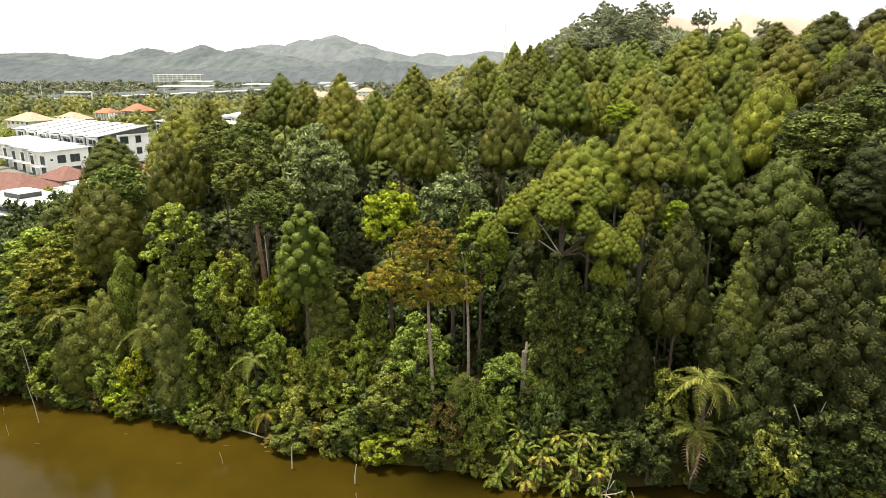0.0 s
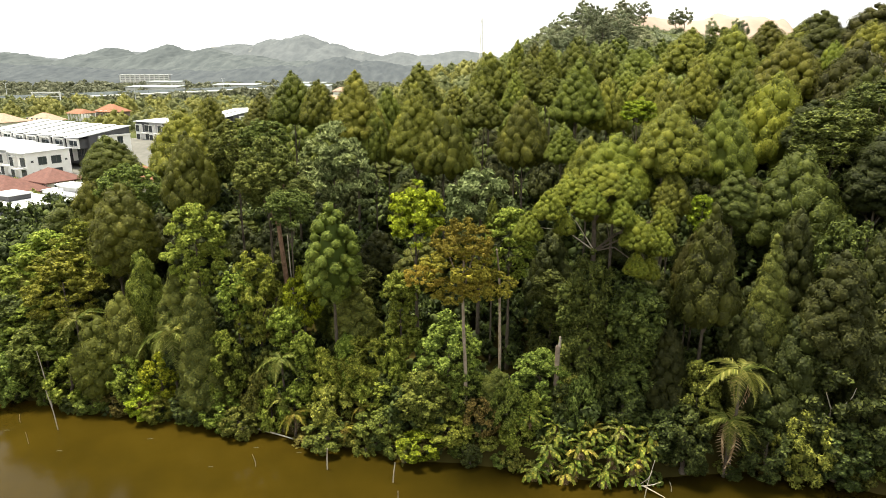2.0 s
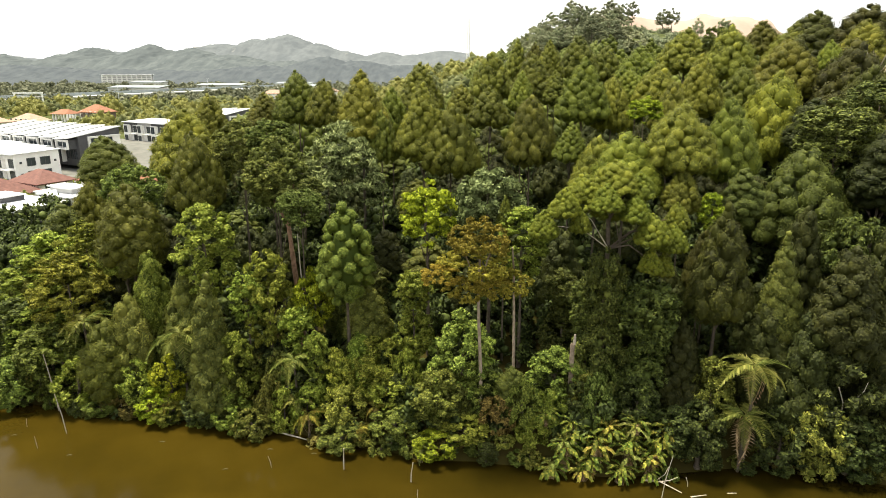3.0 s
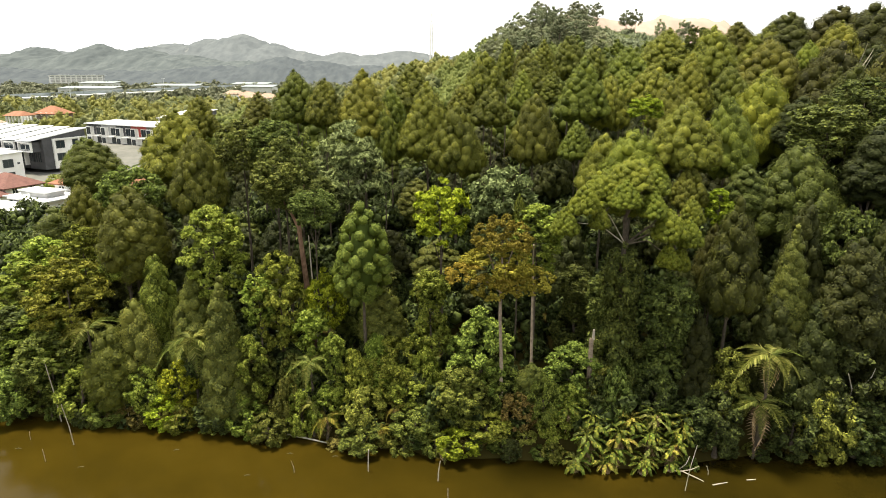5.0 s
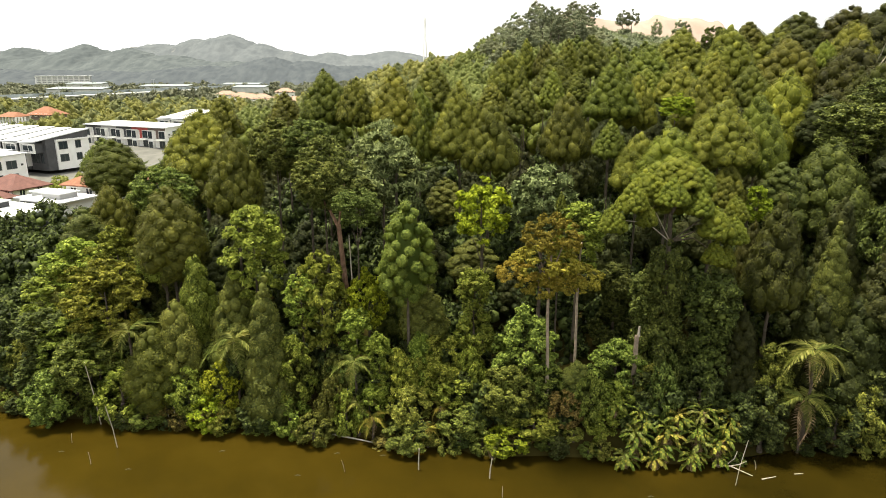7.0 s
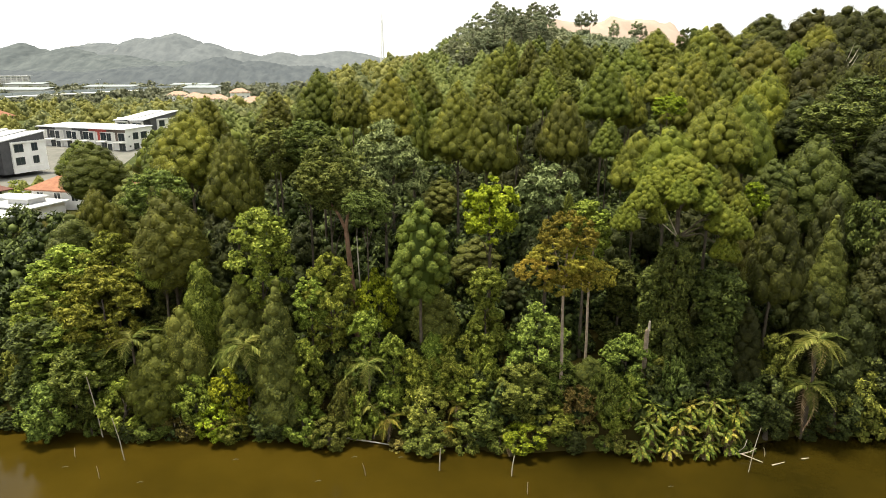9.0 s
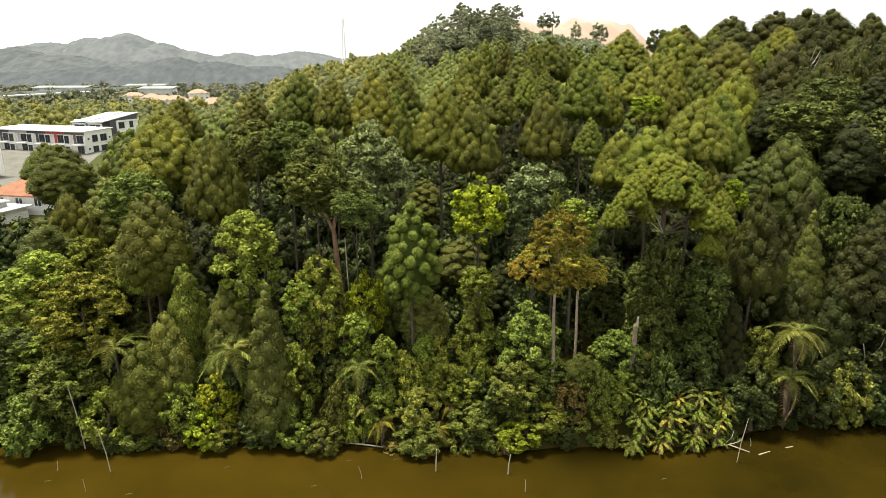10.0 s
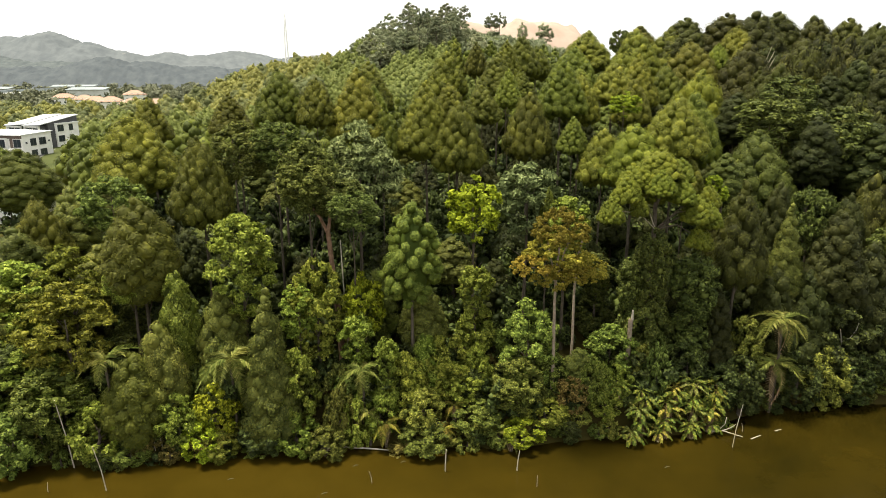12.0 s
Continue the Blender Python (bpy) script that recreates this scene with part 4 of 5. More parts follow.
def window(parent, x0, x1, z0, z1, y, mat=None, side=False):
    """A framed window in a wall that faces -y, or +x for a side window at x = y."""
    t = 0.14
    flip = (lambda a, b, c, d, e, f: (c, d, a, b, e, f)) if side else (lambda *q: q)
    out = 1 if side else -1
    lo, hi = sorted((y, y + 0.10 * out))
    fr = part("window", boxes(flip(x0, x1, lo, hi, z0, z0 + t), flip(x0, x1, lo, hi, z1 - t, z1), flip(x0, x0 + t, lo, hi, z0 + t, z1 - t), flip(x1 - t, x1, lo, hi, z0 + t, z1 - t),
                              flip((x0 + x1) / 2 - 0.05, (x0 + x1) / 2 + 0.05, lo, hi, z0 + t, z1 - t)), mat or WHITE, parent)
    lo, hi = sorted((y + 0.004 * out, y + 0.05 * out))
    part("pane", boxes(flip(x0 + t, x1 - t, lo, hi, z0 + t, z1 - t)), GLASS, fr)
    return fr


def sloped(x0, x1, y0, y1, z0, z1, thick=0.28):
    """A roof slab that rises from z0 at the front to z1 at the back."""
    v = [(x0, y0, z0), (x1, y0, z0), (x1, y1, z1), (x0, y1, z1)]
    v += [(a, b_, c + thick) for a, b_, c in v]
    return v, [(0, 3, 2, 1), (4, 5, 6, 7), (0, 1, 5, 4), (1, 2, 6, 5), (2, 3, 7, 6), (3, 0, 4, 7)]


def tilted(x0, x1, y0, y1, z0, z1, side, floor=None, thick=0.26):
    """A slab whose top rises from z0 at the front to z1 at the back, and by side towards x1; with a floor it is a solid block."""
    v = [(x0, y0, z0), (x1, y0, z0 + side), (x1, y1, z1 + side), (x0, y1, z1)]
    low = [(a, c, floor if floor is not None else q) for a, c, q in v]
    return low + [(a, c, q + (0 if floor is not None else thick)) for a, c, q in v], [(0, 3, 2, 1), (4, 5, 6, 7), (0, 1, 5, 4), (1, 2, 6, 5), (2, 3, 7, 6), (3, 0, 4, 7)]


def wedge(x0, x1, y0, y1, z0, zf, zb):
    v = [(x0, y0, z0), (x1, y0, z0), (x1, y1, z0), (x0, y1, z0), (x0, y0, zf), (x1, y0, zf), (x1, y1, zb), (x0, y1, zb)]
    return v, [(0, 3, 2, 1), (4, 5, 6, 7), (0, 1, 5, 4), (1, 2, 6, 5), (2, 3, 7, 6), (3, 0, 4, 7)]


def at_base(name, x, y, turn, label, category="house", group=""):
    ob = tagged(new(name), label, category, group)
    ob.matrix_basis = pose(x, y, float(land(x, y)) if name != "tower" else 0, 0, 0, turn)
    return ob


def bay_house(x, y, turn, z, end=False, w=6.9, deep=12.5, high=7.0):
    """A charcoal two-storey unit with a white boxed upper window and a pale sloping roof."""
    h = at_base("terrace_house", x, y, turn, "charcoal two-storey terrace house with a white boxed window", "house", "terrace houses")
    h.location.z = z
    part("wall", tilted(-w, 0, 0, deep, high - 0.58, high + 1.14, 0.39, -1.5), CHARCOAL, h)
    part("roof", tilted(-w - 0.15, 0.25, -3.2, deep + 0.5, high - 0.95, high + 1.25, 0.40), SHEET, h, "pale metal roof rising to the back")
    part("box", boxes((-w + 0.7, -1.1, -2.4, -0.02, 3.4, 6.0)), CHARCOAL, h, "charcoal box that juts out over the ground floor")
    part("box_frame", boxes((-w + 0.4, -0.8, -2.9, -2.42, 3.4, 3.75), (-w + 0.4, -0.8, -2.9, -2.42, 5.7, 6.05), (-w + 0.4, -w + 0.8, -2.9, -2.42, 3.75, 5.7), (-1.2, -0.8, -2.9, -2.42, 3.75, 5.7)), WHITE, h, "white box frame round the upper window")
    window(h, -w + 0.9, -1.3, 3.9, 5.6, -2.41)
    for k in range(3):
        window(h, -w + 0.6 + k * 1.75, -w + 2.2 + k * 1.75, 0.3, 3.1, -0.03, CHARCOAL)
    part("party_wall", boxes((-w - 0.1, -w + 0.12, -1.3, -0.02, -0.5, high)), WHITE, h)
    if end:
        part("gable_screen", boxes((0.02, 0.55, 2.6, deep, 6.2, 6.6), (0.02, 0.55, 2.6, 3.0, 0.0, 6.2), (0.02, 0.2, 3.0, deep, 0.0, 6.2), (0.02, 0.3, 2.6, deep, -1.5, 0)), WHITE, h, "white side wall with a deep frame")
        for y0, y1 in ((3.5, 6.0), (8.3, 10.0)):
            for z0, z1 in ((0.6, 2.6), (3.9, 6.0)):
                window(h, y0, y1, z0, z1, 0.202, CHARCOAL, True)
    return h


def white_house(x, y, turn, z, accent, end=False, w=7.2, deep=11.5, high=7.0):
    """A white two-storey unit with dark window strips, a canopy and an accent bay."""
    h = at_base("terrace_house", x, y, turn, "white two-storey terrace house with dark windows and a flat canopy", "house", "terrace houses")
    h.location.z = z
    part("wall", wedge(-w, 0, 0, deep, -1.5, high, high + 0.28), WHITE, h)
    part("roof", sloped(-w - 0.25, 0.4, -1.1, deep + 0.4, high + 0.02, high + 0.32, 0.22), SHEET, h, "thin pale roof slab")
    part("fascia", boxes((-w, 0, -0.06, -0.01, high - 0.9, high - 0.05)), accent, h)
    part("bay", boxes((-w + 0.4, -w + 2.6, -0.8, -0.02, 0.2, 6.2)), WHITE, h)
    part("canopy", boxes((-3.6, -0.2, -1.8, -0.02, 3.1, 3.35)), WHITE, h)
    part("accent_panel", boxes((-3.9, -3.0, -0.12, -0.02, 3.5, 6.4)), accent, h)
    window(h, -w + 0.7, -w + 2.3, 3.6, 5.9, -0.802, CHARCOAL)
    window(h, -w + 0.7, -w + 2.3, 0.4, 2.7, -0.802, CHARCOAL)
    window(h, -2.8, -0.5, 3.6, 5.9, -0.003, CHARCOAL)
    window(h, -2.8, -0.5, 0.2, 2.8, -0.003, CHARCOAL)
    if end:
        for y0, y1 in ((3.0, 5.2), (6.4, 9.0)):
            for z0, z1 in ((0.6, 2.6), (3.8, 5.9)):
                window(h, y0, y1, z0, z1, 0.003, CHARCOAL, True)
        for y0, z0 in ((1.2, 4.6), (1.2, 1.6), (10.0, 4.4)):
            window(h, y0, y0 + 0.6, z0, z0 + 0.5, 0.003, CHARCOAL, True)
    return h


def hip_house(x, y, turn, w, deep, eave, top, roof_mat, wall_mat, label, z=None, group="bungalows"):
    """A house under a hipped tile roof with overhanging eaves."""
    h = at_base("house", x, y, turn, label, "house", group)
    if z is not None:
        h.location.z = z
    a, c = w / 2, deep / 2
    part("wall", boxes((-a, a, -c, c, -1.0, eave)), wall_mat, h)
    o, rl = 0.8, max(a - c, 0.4)
    v = [(-a - o, -c - o, eave - 0.15), (a + o, -c - o, eave - 0.15), (a + o, c + o, eave - 0.15), (-a - o, c + o, eave - 0.15), (-rl, 0, top), (rl, 0, top)]
    v += [(p, q, r_ - 0.22) for p, q, r_ in v[:4]]
    part("roof", (v, [(0, 1, 5, 4), (1, 2, 5), (2, 3, 4, 5), (3, 0, 4), (0, 6, 7, 1), (1, 7, 8, 2), (2, 8, 9, 3), (3, 9, 6, 0), (6, 9, 8, 7)]), roof_mat, h)
    n = max(2, int(w / 3.2))
    for k in range(n):
        xm = -a + (k + 0.5) * w / n
        for z0 in ([0.8] if eave < 4 else [0.8, 3.9]):
            window(h, xm - 0.8, xm + 0.8, z0, z0 + 1.5, -c - 0.003, WHITE)
    for k in range(2):
        ym = -c + (k + 0.5) * deep / 2
        window(h, ym - 0.7, ym + 0.7, 0.8, 2.3, a + 0.003, WHITE, True)
    return h


TURN_TOWN = -32
ux, uy = -math.cos(radians(32)), math.sin(radians(32))
for i in range(7):
    step = 7.3 * i
    bay_house(-105 + ux * step, 185.5 + uy * step, TURN_TOWN, 8.3, i == 0)
for i in range(2):
    bay_house(-82 + ux * 6.7 * i, 243 + uy * 6.7 * i, TURN_TOWN, 9.8, i == 0)
for i in range(6):
    white_house(-113 + ux * 7.4 * i + 0.53 * 0.9 * i, 168.5 + uy * 7.4 * i + 0.85 * 0.9 * i, TURN_TOWN, 5.2 + 0.22 * (i % 2), (WHITE, GREY_WALL)[i % 2], i == 0)
for i in range(5):
    white_house(-84 + ux * 7.4 * i, 219 + uy * 7.4 * i, TURN_TOWN + 4, 8.0, (BROWN, RED_PANEL, CHARCOAL, GREY_WALL, CHARCOAL)[i], i == 0)

hip_house(-104, 143, -20, 17, 11, 3.0, 6.4, MAROON, WHITE, "bungalow under a dark red hipped tile roof", 4.6)
hip_house(-97, 152, -30, 10, 8, 2.6, 5.0, MAROON, WHITE, "small house under a faded maroon tile roof", 6.2)
hip_house(-68, 131, -25, 15, 9, 2.9, 5.4, TERRACOTTA, WHITE, "bungalow under an orange tile roof beside the trees", 9.6)
hip_house(-186, 272, -25, 16, 11, 5.6, 8.6, SALMON, WHITE, "pale house under a faded orange roof", 7.0)
hip_house(-206, 262, -25, 15, 11, 5.4, 8.4, SALMON, WHITE, "pale house under a faded orange roof", 7.0)
hip_house(-186, 302, -25, 13, 10, 4.4, 7.4, SALMON, WHITE, "pale house under a faded orange roof", 6.5)
hip_house(-92, 258, -32, 12, 9, 5.5, 7.6, SALMON, WHITE, "pale house under a low beige roof", 7.0)

hip_house(-62, 400, 15, 15, 10, 5.0, 8.0, SALMON, WHITE, "large pale house under a beige hipped roof", 9.5)
for x, y, w, z in ((-101, 470, 15, 9.0), (-84, 525, 14, 11), (-90, 452, 14, 9.5), (-76, 430, 14, 9), (-135, 560, 16, 8), (-112, 500, 13, 9)):
    hip_house(x, y, 10, w, 10, 4.8, 7.6, SALMON, WHITE, "far pale house under a faded orange roof", max(z, float(land(x, y)) + 0.3))


def flat_house(x, y, turn, z):
    """A dark modern house with a flat pale roof, clerestory and verandas."""
    h = at_base("modern_house", x, y, turn, "dark modern house with a flat pale roof and glazed clerestory")
    h.location.z = z
    part("wall", boxes((-9, 9, -4.5, 4.5, -1.5, 4.0)), CHARCOAL, h)
    part("roof", boxes((-10, 10, -5.6, 5.6, 4.9, 5.2)), SHEET, h, "flat pale roof")
    part("clerestory", boxes((-9, 9, -4.3, 4.3, 4.02, 4.88)), CHARCOAL, h)
    part("roof_box", boxes((-3.5, 2.0, -1.5, 2.5, 5.22, 6.1)), CHARCOAL, h)
    part("roof_box_cap", boxes((-3.8, 2.3, -1.8, 2.8, 6.12, 6.3)), SHEET, h)
    part("veranda_slab", boxes((-10, 10, -6.4, -4.52, 3.2, 3.5)), GREY_WALL, h)
    part("lower_slab", boxes((-10, 10, -6.4, -4.52, -0.2, 0.15)), GREY_WALL, h)
    for k in range(6):
        part("post", boxes((-9.6 + k * 3.8, -9.4 + k * 3.8, -6.3, -6.1, 0.17, 3.18)), CHARCOAL, h)
        window(h, -8.6 + k * 2.9, -6.2 + k * 2.9, 0.4, 3.0, -4.503, CHARCOAL)
        window(h, -8.0 + k * 2.9, -7.2 + k * 2.9, 4.15, 4.75, -4.31, WHITE)
    return h


flat_house(-84, 117, -28, 5.4)


def small_flat(x, y, turn, z, w, deep, high):
    h = at_base("flat_roofed_house", x, y, turn, "small white house with a flat pale roof")
    h.location.z = z
    part("wall", boxes((-w / 2, w / 2, -deep / 2, deep / 2, -2, high)), WHITE, h)
    part("roof", boxes((-w / 2 - 0.6, w / 2 + 0.6, -deep / 2 - 0.6, deep / 2 + 0.6, high + 0.02, high + 0.25)), SHEET, h)
    part("roof_box", boxes((-w / 4, w / 4, -deep / 4, deep / 4, high + 0.27, high + 1.1)), GREY_WALL, h)
    part("roof_box_cap", boxes((-w / 4 - 0.4, w / 4 + 0.4, -deep / 4 - 0.4, deep / 4 + 0.4, high + 1.12, high + 1.3)), SHEET, h)
    for k in range(3):
        window(h, -w / 2 + 0.5 + k * w / 3, -w / 2 + 0.3 + (k + 0.8) * w / 3, 0.8, 2.3, -deep / 2 - 0.003, CHARCOAL)
    return h


small_flat(-75, 123.5, -28, 8.2, 9, 7, 2.6)
small_flat(-81, 131, -28, 7.0, 7, 6, 2.8)

# A pavilion with white columns, far behind the terraces.
pav = at_base("pavilion", -177, 320, -25, "roofed pavilion with a row of white columns", "pavilion")
pav.location.z = 8
part("floor_slab", boxes((-8, 8, -4, 4, -1, 0.2)), CONCRETE, pav)
part("roof", (hv := [(-8.6, -4.6, 4.4), (2, -4.6, 4.4), (2, 4.6, 4.4), (-8.6, 4.6, 4.4), (-6, 0, 6.4), (-0.5, 0, 6.4)], [(0, 1, 5, 4), (1, 2, 5), (2, 3, 4, 5), (3, 0, 4), (3, 2, 1, 0)]), TERRACOTTA, pav)
part("back_wall", boxes((-8, 2, 3.6, 3.9, 0.22, 4.38)), WHITE, pav)
for k in range(9):
    part("column", boxes((-7.8 + k * 1.9, -7.2 + k * 1.9, -3.8, -3.2, 0.22, 4.35)), WHITE, pav)
hip_house(-172, 336, -25, 13, 10, 5.0, 8.4, TERRACOTTA, BROWN, "brick-coloured house under a terracotta roof", 7.5)

# An elevated highway with its barrier, a sign gantry, and lamp posts.
hw = tagged(new("highway"), "long pale elevated highway with noise barriers", "highway", kind="structure")
for k in range(7):
    x0, y0, x1, y1 = -440 + 32 * k, 400 + 75 * k, -408 + 32 * k, 475 + 75 * k
    a = math.degrees(math.atan2(y1 - y0, x1 - x0))
    ln = math.hypot(x1 - x0, y1 - y0)
    seg = part("barrier", boxes((0, ln - 0.5, -0.3, 0.3, 3.6, 6.6)), HAZY_SHEET, hw)
    seg.matrix_basis = pose(x0, y0, 4, 0, 0, a)
    deck = part("deck", boxes((0, ln - 0.1, -12, -0.32, 2.4, 3.6)), CONCRETE, hw)
    deck.matrix_basis = pose(x0, y0, 4, 0, 0, a)
    for q in range(3):
        pier = part("pier", boxes((ln * q / 3 + 6, ln * q / 3 + 8, -7, -5, -6, 2.38)), CONCRETE, hw)
        pier.matrix_basis = pose(x0, y0, 4, 0, 0, a)
gantry = at_base("sign_gantry", -289, 480, 10, "white steel gantry over the highway", "gantry")
gantry.location.z = 6
for k in (-9.0, 9.0):
    part("post", boxes((k - 0.35, k + 0.35, -0.35, 0.35, 0, 9.6)), WHITE, gantry)
part("beam", boxes((-9.6, 9.6, -0.5, 0.5, 9.62, 10.6), (-9.6, 9.6, -0.5, 0.5, 7.2, 7.6)), WHITE, gantry)
for k in range(3):
    lp = at_base("lamp_post", -330 + 45 * k, 500 + 110 * k, 0, "tall pale highway lamp post", "lamp post", "highway lamp posts")
    lp.location.z = 5
    part("pole", tube([(0, 0, 0), (0, 0, 9), (0, 0, 17)], [0.3, 0.25, 0.18], 6), SHEET, lp)
    part("arm", boxes((-1.8, 1.8, -0.2, 0.2, 17.02, 17.25)), SHEET, lp)

# The long white building under the hills.
hotel = at_base("long_building", -491, 1100, 0, "long white four-storey building with open balconies", "building")
hotel.location.z = 10
part("core_wall", boxes((-38, 38, 2.0, 12, -8, 11)), GREY_WALL, hotel)
for k in range(5):
    part("floor_slab", boxes((-40, 40, -1, 1.98, k * 2.7 - 0.4, k * 2.7 + 0.9)), WHITE, hotel)
for k in range(11):
    part("pillar", boxes((-40 + k * 7.9, -39 + k * 7.9, -0.9, 1.9, 0.92, 10.3)), WHITE, hotel)
part("roof", boxes((-41, 41, -2, 13, 11.4, 11.8)), SHEET, hotel)
for x, y, w, z in ((-280, 900, 60, 9), (-200, 980, 50, 9), (-330, 760, 60, 10), (-150, 760, 34, 11), (-420, 1010, 50, 10)):
    sh = at_base("shed", x, y, -8, "long low shed with a pale metal roof", "shed", "sheds in the valley")
    sh.location.z = z
    part("wall", boxes((-w / 2, w / 2, -10, 10, -6, 1.6)), CONCRETE, sh)
    part("roof", sloped(-w / 2 - 1, w / 2 + 1, -11, 11, 1.62, 3.4, 0.4), HAZY_SHEET, sh)

# A lattice mast on the far ridge.
mast = tagged(new("lattice_mast"), "tall pale lattice telecom mast on the ridge", "mast")
mast.location = (25, 540, 30)
for a, c in ((-1, -1), (1, -1), (1, 1), (-1, 1)):
    part("leg", tube([(a * 1.7, c * 1.7, -12), (a * 0.9, c * 0.9, 22), (a * 0.45, c * 0.45, 41)], [0.34, 0.30, 0.24], 5), WHITE, mast)
for k in range(13):
    z0 = -6 + k * 3.5
    r0, r1 = 1.6 - k * 0.085, 1.6 - (k + 1) * 0.085
    part("brace", merged([tube([(-r0, -r0, z0), (r1, -r1, z0 + 3.5)], [0.16, 0.16], 4), tube([(r0, -r0, z0), (-r1, -r1, z0 + 3.5)], [0.16, 0.16], 4), tube([(-r0, -r0, z0), (-r1, r1, z0 + 3.5)], [0.16, 0.16], 4),
                          tube([(-r0, -r0, z0), (r0, -r0, z0)], [0.16, 0.16], 4)]), WHITE, mast)
part("antenna", tube([(0, 0, 41), (0, 0, 44)], [0.26, 0.14], 5), WHITE, mast)

gardens = []
for k in range(260):
    x, y = rest.uniform(-135, -60), rest.uniform(100, 182)
    if y > 108 + (x + 60) * 0.2 and all(math.hypot(x - a, y - c) > q for a, c, q in ((-84, 117, 11.5), (-75, 123.5, 7), (-81, 131, 6), (-104, 143, 10.5), (-97, 152, 7), (-68, 131, 9.5), (-110, 172, 11), (-118, 178, 11))):
        gardens.append((("under", "valley")[k % 2], x, y, float(land(x, y)) + rest.uniform(0.8, 3.2), rest.uniform(1.0, 2.2)))
for k in range(110):
    x, y = rest.uniform(-270, -150), rest.uniform(215, 312)
    if x > -0.80 * y - 8 and all(math.hypot(x - a, y - c) > q for a, c, q in ((-186, 272, 12), (-206, 262, 12), (-186, 302, 11), (-177, 320, 13))):
        gardens.append((("under", "valley")[k % 2], x, y, float(land(x, y)) + rest.uniform(1.2, 3.0), rest.uniform(2.0, 3.6)))
join_stuff("garden_shrubs", "green hedges and shrubs in the gardens", ["under", "valley"], gardens, {"under": "fresh"})

# Paved streets between the houses.
PAVING = surface("pale_paving", [(0.3, (0.085, 0.085, 0.078)), (0.7, (0.14, 0.137, 0.125))], 0.3, 0.9, 0.2)
tagged(new("pavement", grid_mesh("pavement", np.linspace(-190, -80, 40), np.linspace(156, 240, 40), lambda x, y: land(x, y) + 0.06, PAVING)), "pale paved streets between the houses", "street", kind="structure")

# ---- the valley, the knoll and the bare slope ----
valley = []
for y in np.arange(262, 425, 12):
    for x in np.arange(-330, 40, 12):
        px, py = x + rest.uniform(-4, 4), y + rest.uniform(-4, 4)
        if not -0.80 * py < px < 10 - 0.10 * (py - 262) or (px < -150 and py < 345) or (abs(px + 62) < 22 and py > 360):
            continue
        big = rest.uniform(0.6, 1.35)
        valley.append((("valley", "valleygreen")[int(rest.integers(2))], px, py, float(land(px, py)) + 7.0 * big + rest.uniform(0, 2) + 3 * smooth(-120, 0, px), 6.0 * big))
for y in np.arange(425, 1150, 27):
    for x in np.arange(-900, 60, 27):
        px, py = x + rest.uniform(-10, 10), y + rest.uniform(-10, 10)
        if -0.80 * py < px < 30 and not (abs(px + 60) < 70 and py < 560 and rest.random() < 0.7):
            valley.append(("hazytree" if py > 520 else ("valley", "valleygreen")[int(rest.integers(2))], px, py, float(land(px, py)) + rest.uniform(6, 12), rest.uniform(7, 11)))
for y in np.arange(395, 520, 13):
    for x in np.arange(-75, 85, 11):
        px, py, big = x + rest.uniform(-4, 4), y + rest.uniform(-5, 5), rest.uniform(0.5, 1.25)
        if float(land(px, py)) > 13 and not (px < -30 and py < 425):
            valley.append((("valley", "valley", "valleygreen")[int(rest.integers(3))], px, py, float(land(px, py)) + 8.0 * big, 5.5 * big))
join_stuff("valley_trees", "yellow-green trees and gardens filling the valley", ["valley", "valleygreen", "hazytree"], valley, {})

for k in range(64):
    x, y = 29 + 49 * ((k * 0.618) % 1), 268 + 52 * ((k * 0.414) % 1)
    if k > 55:
        x, y = (84, 87, 103, 106, 118, 131, 134, 76)[k - 56], 318 + rest.uniform(-4, 4)
    top = float(land(x, y)) + ((6.5 + 7.5 * rest.random() ** 1.6) if k <= 55 else rest.uniform(10, 13))
    tree("fardark", x, y, top, rest.uniform(2.2, 3.9) if k <= 55 else rest.uniform(2.4, 3.2), 9.0)
SAND = surface("bare_orange_earth", [(0.3, (0.25, 0.185, 0.150)), (0.7, (0.33, 0.255, 0.215))], 0.06, 1.0, 0.2, 0.8)
SAND_PEAKS = [(x, 59.9 + 1.3 * math.sin(0.09 * x), 22) for x in range(92, 182, 4)]
ridge("bare_slope", "bare tan earth slope behind the knoll", 60, 250, 385, 70, SAND_PEAKS, 30, 1.2, SAND, 60, 24)
knoll_low = []
for k in range(190):
    x, y = rest.uniform(28, 150), rest.uniform(268, 335)
    knoll_low.append(("under", x, y, float(land(x, y)) + rest.uniform(2.5, 5), rest.uniform(2.5, 4)))
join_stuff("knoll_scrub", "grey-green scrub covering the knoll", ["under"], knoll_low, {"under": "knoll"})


# ---- trees with a look of their own ----
def bare_limb(base, name, path, r0, r1, mat, label=""):
    n = len(path)
    return part(name, tube(path, [r0 + (r1 - r0) * i / (n - 1) for i in range(n)], 8), mat, base, label)


def tier(base, mesh_index, x, y, z, r, h, kind="bronze"):
    me = tree_meshes(kind)[mesh_index][0]
    ob = part_object("crown", me, base, Matrix.Translation((x, y, z)) @ Matrix.Rotation(mesh_index * 2.0 + x, 4, "Z") @ Matrix.Diagonal((r / 3.2, r / 3.2, h / 3.0, 1)))
    return ob


g = float(land(-3.5, 53.6))
one = tagged(new("tree"), "tall slender tree with a bronze flat-topped crown", "tree", "forest trees")
one.location = (-3.5, 53.6, g)
